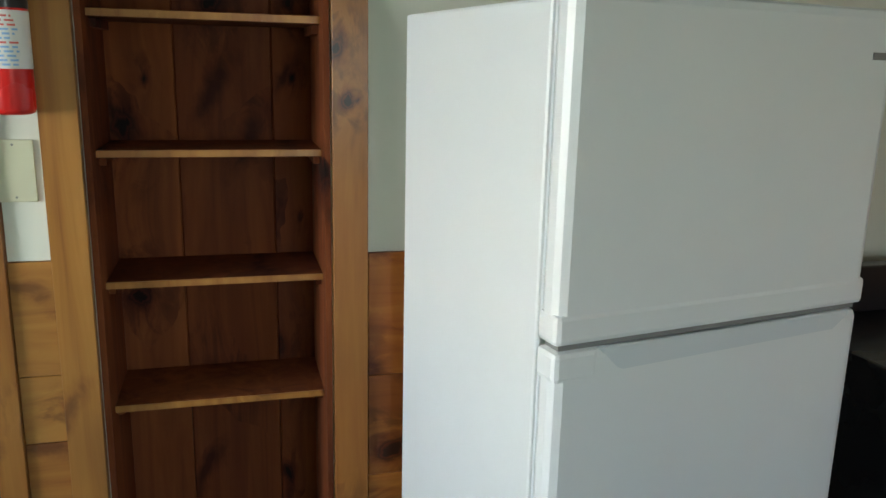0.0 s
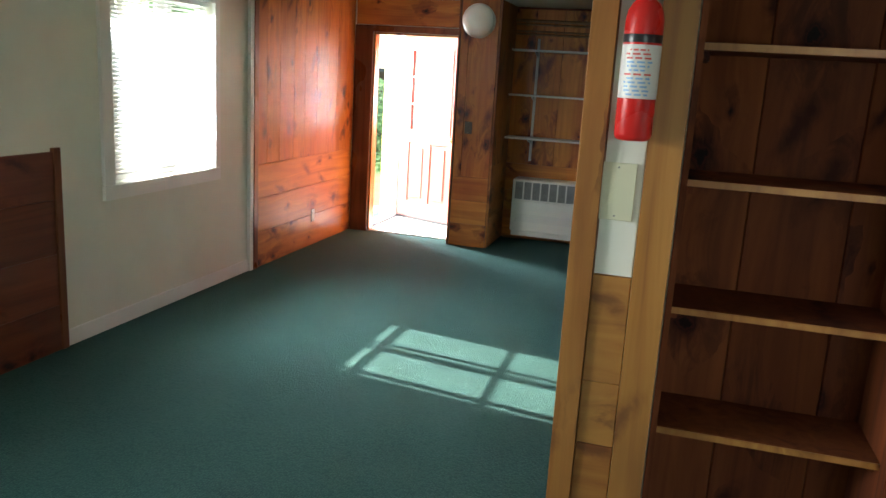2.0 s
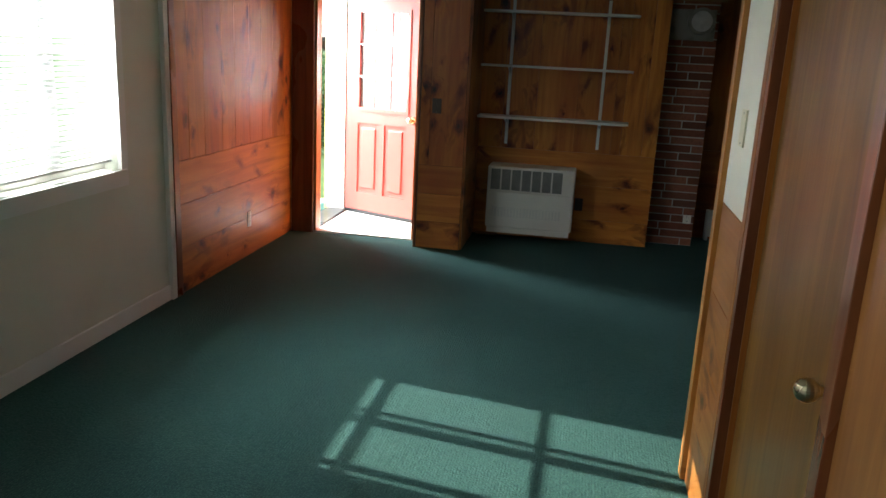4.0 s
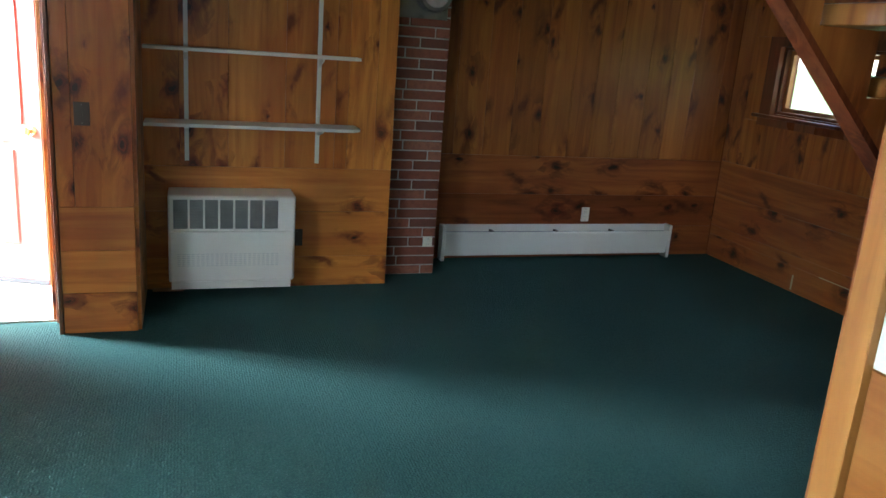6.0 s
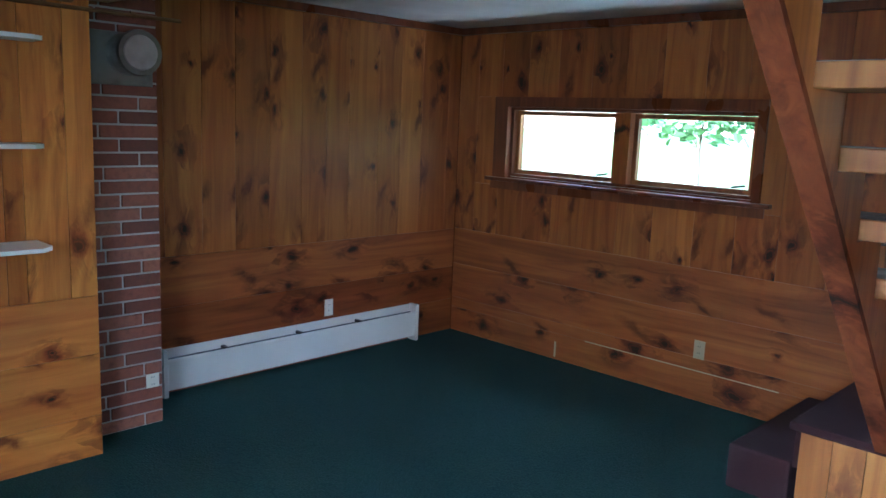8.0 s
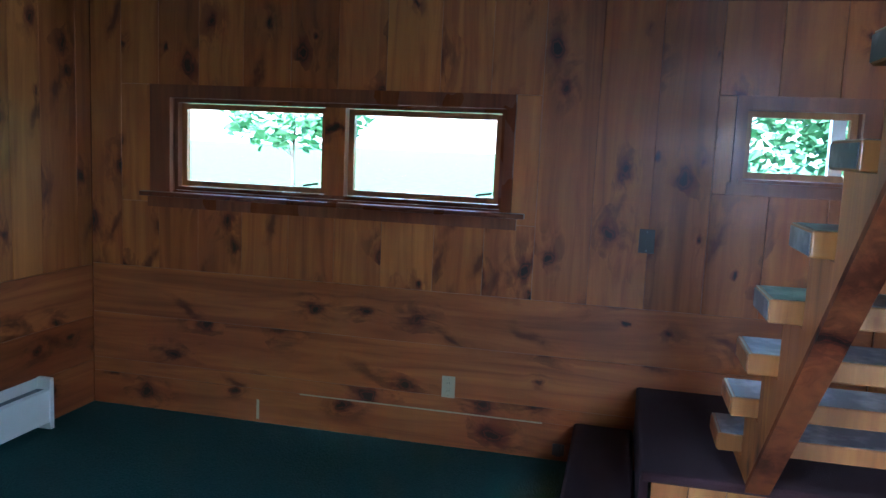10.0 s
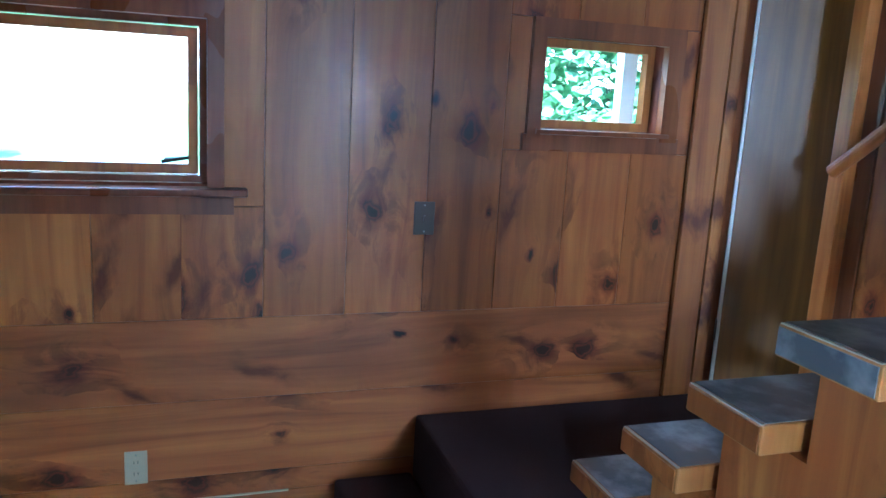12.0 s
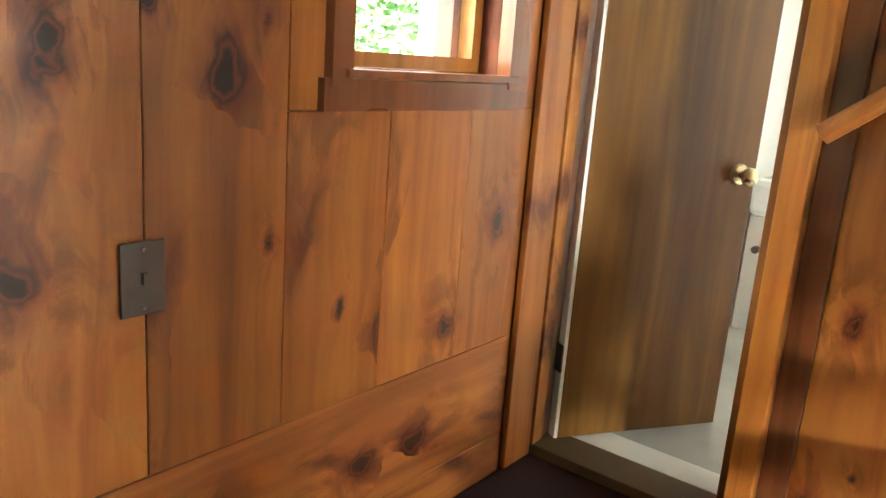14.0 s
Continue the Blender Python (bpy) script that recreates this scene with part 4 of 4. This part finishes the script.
for z0, z1 in ((0.0, 0.3), (0.3, 0.6), (0.6, 0.9), (0.9, 1.18)):
    board(bpy.data.objects["vestibule_wall_north"], N_S, 8.461, -3.36, -2.42, z0, z1, False, PINE, 0.014)

# ---- stairs ----
NE_X, TREAD_Z, DEPTH = 1.81, 0.555, 0.24
stairs = thing("staircase", "open stairs of thick worn grey-brown treads on a pine stringer", "staircase", pose(0, 0, 0))
RUN, RISE = 0.242, 0.212
for k in range(9):
    x1 = NE_X - k * RUN
    z = TREAD_Z + k * RISE
    bm = bmesh.new()
    end = 5.225 if k < 4 else 5.19 if k == 4 else 5.17
    box(bm, x1 - DEPTH, x1, 4.27, end, z - 0.066, z, 0.005)
    t = part("tread", bm, PINE_PLAIN, stairs)
    box_part("tread_paint", (x1 - DEPTH + 0.006, x1 - 0.004, 4.4, end - 0.012, z + 0.0004, z + 0.0022), GREY_TREAD, t, "worn glossy grey paint")
    box_part("worn_edge", (x1 - DEPTH + 0.004, x1 - 0.004, end - 0.0085, end - 0.0015, z - 0.0015, z + 0.0012), BARE_EDGE, t, "pale worn top edge")
    box_part("tread_end", (x1 - DEPTH + 0.006, x1 - 0.005, end + 0.0004, end + 0.003, z - 0.06, z - 0.006), GREY_TREAD if k > 2 else PINE_RED, t, "painted north end")
out = []
for k in range(9):
    x1 = NE_X - k * RUN
    z = TREAD_Z + k * RISE - 0.068
    out += [(x1 - 0.04, z), (x1 - 0.04 - RUN, z)]
lowx, topx = NE_X - 0.04, NE_X - 0.04 - 9 * RUN


def under(x):
    return 0.612 - 0.97 * (x - 1.2)


outline = out + [(topx, under(topx)), (1.37, under(1.37)), (1.38, 0.44), (lowx, 0.44)]
bm = bmesh.new()
prism(bm, outline, 5.075, 5.145)
part("stringer", bm, PINE_RED, stairs, "sawtooth pine stringer")
# edge board in a darker wood to give the shade under the stringer
bm = bmesh.new()
prism(bm, [(topx, under(topx) - 0.0005), (topx, under(topx) - 0.032), (1.36, under(1.36) - 0.032), (1.36, under(1.36) - 0.0005)], 5.07, 5.15)
part("stringer_edge", bm, SHELF_WOOD, stairs, "lower edge board darkened for shade")
bm = bmesh.new()
prism(bm, outline, 4.28, 4.33)
part("stringer", bm, PINE_RED, stairs, "sawtooth pine stringer")
rail = thing("handrail", "round varnished pine handrail fixed along the stair wall", "handrail", pose(0, 4.4, 0))
bm = bmesh.new()
rod(bm, (1.84, 0, 1.412), (-0.2, 0, 1.412 + 2.04 * 0.78), 0.022)
part("rail", bm, PINE, rail)
for x in (1.3, 0.2):
    bm = bmesh.new()
    rod(bm, (x, 0, 1.395 + (1.84 - x) * 0.78), (x, -0.12, 1.34 + (1.84 - x) * 0.78), 0.007)
    part("bracket", bm, BRASS, rail)

# ---- platform ----
plat = thing("stair_platform", "two carpeted maroon steps on a pine-boarded platform", "platform", pose(0, 0, 0))
bm = bmesh.new()
box(bm, 1.40, 2.478, 4.27, 5.5, 0.395, 0.435, 0.012)
box(bm, 1.49, 2.478, 5.465, 5.498, 0.2, 0.40)
part("carpet_top", bm, MAROON, plat, "dark maroon ribbed carpet")
bm = bmesh.new()
box(bm, 1.49, 2.478, 5.505, 5.79, 0.0, 0.215, 0.014)
part("carpet_step", bm, MAROON, plat, "maroon carpeted lower step")
for k in range(9):
    y0 = 4.28 + k * 0.131
    box_part("plank", (1.435, 1.452, y0, y0 + 0.129, 0.0, 0.394), PINE_PLAIN, plat, "", "", 0.002)

# ---- bathroom door ----
trim("door_casing", (1.865, 1.925, 4.262, 4.33, 0.436, 2.28), PINE)
trim("trim", (1.80, 1.8645, 4.262, 4.285, 0.436, 2.28), TRIM_WOOD)
trim("door_casing", (2.462, 2.4805, 4.345, 4.468, 0.436, H - 0.052), PINE_RED)
trim("door_casing", (2.455, 2.4805, 4.29, 4.343, 0.436, H - 0.052), PINE_RED)
trim("door_lining", (1.926, 1.95, 4.11, 4.30, 0.457, 2.28), PINE_PLAIN)
trim("door_lining", (2.466, 2.48, 4.10, 4.285, 0.457, 2.28), TRIM_WOOD)
trim("threshold", (1.951, 2.465, 4.215, 4.345, 0.436, 0.468), WORN_SILL)
trim("threshold", (1.951, 2.465, 4.1, 4.209, 0.456, 0.466), WHITE)
bdoor = thing("bathroom_door", "brown veneered flush door standing ajar into the bathroom", "door", pose(2.448, 4.25, 0.475, 0, 0, -122))
bm = bmesh.new()
box(bm, 0, 0.535, -0.035, 0, 0, 1.8, 0.002)
part("leaf", bm, VENEER, bdoor)
box_part("edge_strip", (-0.012, -0.001, -0.034, -0.001, 0, 1.8), WHITE, bdoor, "white door edge strip")
for y, s in ((0.001, 1), (-0.036, -1)):
    bm = bmesh.new()
    rod(bm, (0.478, y, 0.77), (0.478, y + s * 0.01, 0.77), 0.031, 0.027, 24)
    rod(bm, (0.478, y + s * 0.01, 0.77), (0.478, y + s * 0.035, 0.77), 0.011)
    bmesh.ops.create_uvsphere(bm, u_segments=20, v_segments=12, radius=0.026, matrix=Matrix.Translation((0.478, y + s * 0.045, 0.77)) @ Matrix.Diagonal((1, 0.75, 1, 1)))
    part("knob", bm, BRASS, bdoor, "polished brass knob")
for z in (0.2, 1.55):
    box_part("hinge", (-0.0165, -0.0125, -0.036, 0.002, z, z + 0.08), BROWN_PLATE, bdoor, "dark hinge")
basin = thing("washbasin", "white porcelain washbasin over a white cabinet in the bathroom", "washbasin", pose(2.2, 2.36, 0.455))
bm = bmesh.new()
box(bm, -0.28, 0.255, 0, 0.44, 0.5, 0.66, 0.03)
part("bowl", bm, PORCELAIN, basin)
bm = bmesh.new()
rod(bm, (0.17, 0.1, 0.66), (0.17, 0.1, 0.76), 0.014)
rod(bm, (0.17, 0.1, 0.755), (0.17, 0.22, 0.735), 0.011)
rod(bm, (0.1, 0.1, 0.66), (0.1, 0.1, 0.7), 0.02)
rod(bm, (0.24, 0.1, 0.66), (0.24, 0.1, 0.7), 0.014)
part("tap", bm, SILVER, basin, "chrome tap")
box_part("cabinet", (-0.26, 0.25, 0.02, 0.4, 0.0, 0.498), WHITE, basin, "white painted cabinet", "", 0.004)
bm = bmesh.new()
rod(bm, (0.2, 0.4, 0.36), (0.2, 0.425, 0.36), 0.016)
part("knob", bm, BROWN_PLATE, basin, "dark round knob")
# stands in for a bright window; this inner wall has no outdoors behind it
cabinet = thing("mirror_for_window", "pine-framed mirror standing in for a bright window on the bathroom wall", "mirror", pose(2.2, 2.345, 1.44))
box_part("mirror", (-0.22, 0.25, 0.0, 0.02, 0.065, 0.6), SILVER, cabinet)
box_part("shelf", (-0.23, 0.255, 0.0, 0.14, 0.0, 0.06), PINE_PLAIN, cabinet)

# ---- closet door ----
cdoor = thing("closet_door", "closed glossy brown veneered closet door beside the white panel", "door", pose(-0.575, 2.64, 0.012))
box_part("leaf", (-0.012, 0.025, 0, 0.81, 0, 1.98), VENEER, cdoor, "", "", 0.002)
bm = bmesh.new()
rod(bm, (-0.012, 0.07, 0.95), (-0.04, 0.07, 0.95), 0.011)
bmesh.ops.create_uvsphere(bm, u_segments=20, v_segments=12, radius=0.026, matrix=Matrix.Translation((-0.055, 0.07, 0.95)))
part("knob", bm, BRASS, cdoor, "brass knob")
trim("door_casing", (-0.628, -0.601, 2.617, 3.473, 2.0, 2.07), TRIM_WOOD)

# ---- kitchen shelf niche ----
niche = thing("built_in_shelves", "empty dark pine shelf niche between worn trim boards", "shelves", pose(0, 0, 0))
xs = [-0.355, -0.15, 0.13, 0.265]
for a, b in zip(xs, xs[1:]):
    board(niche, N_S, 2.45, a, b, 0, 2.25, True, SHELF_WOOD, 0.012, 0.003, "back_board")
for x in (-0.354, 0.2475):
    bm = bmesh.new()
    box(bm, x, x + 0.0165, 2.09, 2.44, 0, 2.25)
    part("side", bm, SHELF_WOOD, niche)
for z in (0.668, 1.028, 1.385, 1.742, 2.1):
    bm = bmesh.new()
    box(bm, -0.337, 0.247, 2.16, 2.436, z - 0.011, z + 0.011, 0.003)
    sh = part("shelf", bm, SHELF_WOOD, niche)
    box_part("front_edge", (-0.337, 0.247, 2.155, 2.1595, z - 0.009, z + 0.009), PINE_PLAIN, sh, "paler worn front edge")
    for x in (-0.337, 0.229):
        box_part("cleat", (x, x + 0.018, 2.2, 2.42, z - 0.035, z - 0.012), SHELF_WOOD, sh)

# ---- fire extinguisher ----
ext = thing("fire_extinguisher", "red fire extinguisher with paper label on the white panel", "fire extinguisher", pose(-0.487, 2.025, 1.495))
bm = bmesh.new()
lathe(bm, [(0.036, 0), (0.044, 0.004), (0.0475, 0.015), (0.0475, 0.29), (0.044, 0.315), (0.034, 0.335), (0.02, 0.348), (0.016, 0.36)], 32)
part("cylinder", bm, RED_ENAMEL, ext)
for z0, z1, m, l in ((0.105, 0.235, LABEL_WHITE, "pale printed paper label"), (0.24, 0.26, BLACK, "black band")):
    bm = bmesh.new()
    lathe(bm, [(0.0480, z0), (0.0482, z0 + 0.001), (0.0482, z1 - 0.001), (0.0480, z1)], 32)
    lb = part("label", bm, m, ext, l)
rng = random.Random(5)
for k in range(12):
    m = LABEL_RED if k > 8 or k == 5 else LABEL_BLUE
    bm = bmesh.new()
    wdt = rng.uniform(0.45, 0.75)
    z = 0.112 + k * 0.0098
    for j in range(12):
        a = -math.pi / 2 - wdt + 2 * wdt * j / 11 - 0.05
        if j < 11 and (k + j) % 4:
            b = a + 2 * wdt / 11
            q = [bm.verts.new((0.0487 * math.cos(t), 0.0487 * math.sin(t), zz)) for t, zz in ((a, z), (b, z), (b, z + 0.0045), (a, z + 0.0045))]
            bm.faces.new(q)
    part("print_line", bm, m, ext)
bm = bmesh.new()
rod(bm, (0, 0, 0.355), (0, 0, 0.395), 0.016)
rod(bm, (0, -0.015, 0.38), (0, -0.03, 0.38), 0.014)
part("valve", bm, BLACK, ext, "black valve head")
bm = bmesh.new()
box(bm, -0.008, 0.075, -0.008, 0.008, 0.395, 0.403)
box(bm, -0.008, 0.08, -0.008, 0.008, 0.42, 0.427)
part("handle", bm, BLACK, ext, "black squeeze handle")
box_part("wall_hook", (-0.012, 0.012, 0.02, 0.064, 0.3, 0.37), BLACK, ext)

# ---- fridge ----
fridge = thing("fridge", "tall white top-freezer fridge with moulded handle recess", "fridge", pose(0.572, 1.222, 0.02, 0, 0, 10))
FW, SPLIT, TOP = 0.825, 1.095, 1.745
bm = bmesh.new()
box(bm, 0.004, FW - 0.004, 0.075, 0.76, 0.03, TOP - 0.012, 0.008)
part("body", bm, ENAMEL, fridge, "pebbled white steel body")
for name, z0, z1 in (("freezer_door", SPLIT + 0.004, TOP), ("fridge_door", 0.1, SPLIT - 0.005)):
    bm = bmesh.new()
    box(bm, 0, FW, 0.0, 0.066, z0, z1, 0.022)
    d = part(name, bm, ENAMEL, fridge)
    box_part("gasket", (0.01, FW - 0.01, 0.0665, 0.0745, z0 + 0.01, z1 - 0.01), HANDLE_GREY, d, "pale grey rubber gasket")
bm = bmesh.new()
cols = 48
loops = []
for k in range(cols + 1):
    f = k / cols
    x = 0.1 + (FW - 0.145) * f
    drop = 0.05 * min(1.0, f * 14) * (1 - 0.25 * f) * min(1.0, (1 - f) * 12 + 0.25)
    deep = 0.012 + 0.016 * abs(2 * f - 1) ** 1.5
    loops.append([bm.verts.new(p) for p in ((x, -0.004, SPLIT - 0.007), (x, deep, SPLIT - 0.007), (x, deep * 0.5, SPLIT - 0.007 - drop * 0.55), (x, -0.004, SPLIT - 0.007 - drop))])
for a, b in zip(loops, loops[1:]):
    for k in range(3):
        f = bm.faces.new((a[k], b[k], b[k + 1], a[k + 1]))
        f.smooth = True
    bm.faces.new((a[3], b[3], b[0], a[0]))
bmesh.ops.recalc_face_normals(bm, faces=bm.faces[:])
part("handle_strip", bm, HANDLE_GREY, fridge, "silvery grey moulded handle strip")
box_part("seam", (0.012, FW - 0.012, 0.01, 0.055, SPLIT - 0.006, SPLIT + 0.006), GRILLE_DARK, fridge, "dark door seam")
box_part("bottom_moulding", (-0.0025, FW + 0.0025, -0.003, 0.066, SPLIT + 0.005, SPLIT + 0.068), ENAMEL, fridge, "moulded lower edge of the freezer door", "", 0.012)
box_part("top_moulding", (-0.0025, 0.1, -0.002, 0.066, SPLIT - 0.07, SPLIT - 0.006), ENAMEL, fridge, "moulded upper corner of the lower door", "", 0.012)
box_part("kick_plate", (0.02, FW - 0.02, 0.03, 0.05, 0.0, 0.095), GRILLE_DARK, fridge)
box_part("badge", (FW - 0.075, FW - 0.03, -0.003, -0.0005, TOP - 0.105, TOP - 0.09), GRILLE_DARK, fridge, "small grey badge")
box_part("base", (0.03, FW - 0.03, 0.08, 0.7, -0.018, 0.03), BLACK, fridge)

stove = thing("stove", "black enamelled kitchen stove beside the fridge", "stove", pose(1.60, 1.30, 0))
bm = bmesh.new()
box(bm, 0, 0.76, 0.04, 0.66, 0.02, 0.9, 0.008)
part("body", bm, BLACK, stove)
bm = bmesh.new()
box(bm, 0.01, 0.75, 0.0, 0.038, 0.2, 0.72, 0.01)
part("oven_door", bm, BLACK, stove)
bm = bmesh.new()
rod(bm, (0.08, -0.04, 0.68), (0.68, -0.04, 0.68), 0.01)
part("handle", bm, SILVER, stove, "steel handle")
bm = bmesh.new()
box(bm, 0, 0.76, 0.6, 0.66, 0.9, 1.05, 0.006)
part("back_panel", bm, BLACK, stove)
for x in (0.04, 0.7):
    for y in (0.08, 0.6):
        box_part("foot", (x, x + 0.03, y, y + 0.03, 0, 0.02), BLACK, stove)

# ---- outdoors ----
box_part("ground", (-300, 300, -300, 300, -0.5, -0.4), GRASS, None, "sunlit grass outside the house", "ground").data.materials[0] = GRASS
bpy.data.objects["ground"]["kind"] = "structure"
box_part("ground_porch", (-5.2, -3.71, 7.2, 9.0, -0.4, -0.02), paint("grey_step", (0.5, 0.5, 0.48), 0.8), None, "pale concrete entry step", "structure")


def leaf_cloud(name, centre, size, count, leaf, seed, parent, gap=-0.12):
    rng = random.Random(seed)
    vs, fs = [], []
    for _ in range(count):
        while True:
            p = Vector((rng.uniform(-1, 1), rng.uniform(-1, 1), rng.uniform(-1, 1)))
            if 0.3 < p.length < 1 and noise.noise(p * 2.3 + Vector((seed, 0, 0))) > gap:
                break
        p = Vector((p.x * size[0], p.y * size[1], p.z * size[2])) + Vector(centre)
        q = Euler((rng.uniform(-0.9, 0.9), rng.uniform(-0.9, 0.9), rng.uniform(0, 6.28))).to_matrix()
        s = leaf * rng.uniform(0.6, 1.3)
        base = len(vs)
        for a, b, c in ((0, 0, 0), (0.45, 0.35, 0.1), (0.42, 0.75, 0.05), (0, 1.25, -0.15), (-0.42, 0.75, 0.05), (-0.45, 0.35, 0.1)):
            vs.append(tuple(p + q @ Vector((a * s, b * s, c * s))))
        fs += [(base, base + 1, base + 2, base + 3), (base, base + 3, base + 4, base + 5)]
    me = bpy.data.meshes.new(name)
    me.from_pydata(vs, [], fs)
    me.materials.append(LEAVES)
    ob = new(name, me)
    ob.parent = parent
    return tagged(ob, "", "", "", "stuff")


def trunk_part(parent, h, r, seed):
    rng = random.Random(seed)
    bm = bmesh.new()
    a = Vector((0, 0, 0))
    for k in range(4):
        b = a + Vector((rng.uniform(-0.06, 0.06) * h / 3, rng.uniform(-0.06, 0.06) * h / 3, h / 4))
        rod(bm, a, b, r * (1 - k * 0.2), r * (1 - (k + 1) * 0.2), 10)
        if k:
            for _ in range(3):
                t = rng.uniform(0, 6.28)
                rod(bm, b, b + Vector((math.cos(t), math.sin(t), 0.7)) * h * 0.25, r * 0.3, r * 0.08, 6)
        a = b
    return part("trunk", bm, BARK, parent)


def bush(place, size, count, leaf, seed, label, gap=-0.4):
    ob = thing("bush", label, "bush", pose(*place), "bushes outside the window wall")
    trunk_part(ob, size[2] * 1.4, 0.04, seed)
    leaf_cloud("crown", (0, 0, size[2]), size, count, leaf, seed, ob, gap)
    return ob


bush((7.2, 2.2, -0.4), (1.0, 3.2, 2.4), 12000, 0.12, 4, "dense broad-leaved green bush outside the small window")


def tree(place, h, spread_, seed, label):
    ob = thing("tree", label, "tree", pose(*place), "trees in the yard")
    trunk_part(ob, h * 0.75, h * 0.03, seed)
    leaf_cloud("crown", (0, 0, h * 0.68), (spread_, spread_, h * 0.36), 5000, 0.22, seed, ob)


tree((-14, 22, -0.4), 8, 3.2, 21, "leafy green tree in the yard beyond the entry")
bush((-5.7, 15.2, -0.4), (1.5, 0.9, 0.95), 3500, 0.09, 41, "dense green bush in front of a brown shed")
shed = thing("shed", "low dark brown lap-sided shed behind the bush", "shed", pose(-7.0, 19.6, -0.4))
SHED_BROWN = paint("dark_brown_siding", (0.07, 0.04, 0.03), 0.8, 0.2, 0.3, 20.0)
bm = bmesh.new()
holed(bm, "y", -1.2, -1.1, -2.4, 2.4, 0, 2.0, [(-0.5, 0.4, -0.01, 1.8)])
box(bm, -2.4, -2.3, -1.09, 1.1, 0, 2.0)
box(bm, 2.3, 2.4, -1.09, 1.1, 0, 2.0)
box(bm, -2.29, 2.29, 1.0, 1.1, 0, 2.0)
part("wall", bm, SHED_BROWN, shed)
for k in range(11):
    for x0, x1 in ((-2.4, -0.5), (0.4, 2.4)):
        bm = bmesh.new()
        box(bm, x0, x1, -1.225, -1.201, 0.02 + k * 0.18, 0.17 + k * 0.18, 0.006)
        part("lap_board", bm, SHED_BROWN, shed)
box_part("door", (-0.49, 0.39, -1.19, -1.15, 0.0, 1.79), SHED_BROWN, shed)
bm = bmesh.new()
prism(bm, [(-2.6, 2.001), (2.6, 2.001), (2.6, 2.06), (-2.6, 2.06)], -1.4, 0.0)
prism(bm, [(-2.6, 2.0605), (2.6, 2.0605), (2.6, 2.1), (-2.6, 2.1)], 0.01, 1.3)
part("roof", bm, ROOFING, shed, "dark flat shed roof")

yard_tree = thing("tree", "loose sunlit green crown of a young tree across the yard", "tree", pose(14.5, 12.6, -0.4), "trees in the yard")
trunk_part(yard_tree, 3.2, 0.05, 31)
leaf_cloud("crown", (0, 0, 3.05), (1.5, 1.9, 1.4), 1300, 0.2, 31, yard_tree, 0.05)

# ---- bricks ----
BRICK_MESH = {}


def brick_mesh(w, d, h):
    key = (round(w, 3), d, h)
    if key not in BRICK_MESH:
        bm = bmesh.new()
        box(bm, -w / 2, w / 2, 0, d, 0, h, 0.004)
        me = bpy.data.meshes.new("brick")
        bm.to_mesh(me)
        bm.free()
        me.materials.append(BRICK)
        BRICK_MESH[key] = me
    return BRICK_MESH[key]


rng = random.Random(12)
COURSE = 0.068
for k in range(34):
    z = 0.004 + k * COURSE
    x = -0.515
    for w in ((0.2, 0.2) if k % 3 == 0 else (0.12, 0.28) if k % 3 == 1 else (0.2, 0.2)) if k % 2 else ((0.3, 0.1) if k % 4 == 0 else (0.1, 0.3)):
        ob = new("brick", brick_mesh(w - 0.009, 0.1, COURSE - 0.01))
        ob.parent = chimney
        ob.matrix_local = pose(x + w / 2, 8.166 + rng.uniform(-0.002, 0.002), z, 0, 0, rng.uniform(-0.5, 0.5))
        x += w + 0.001
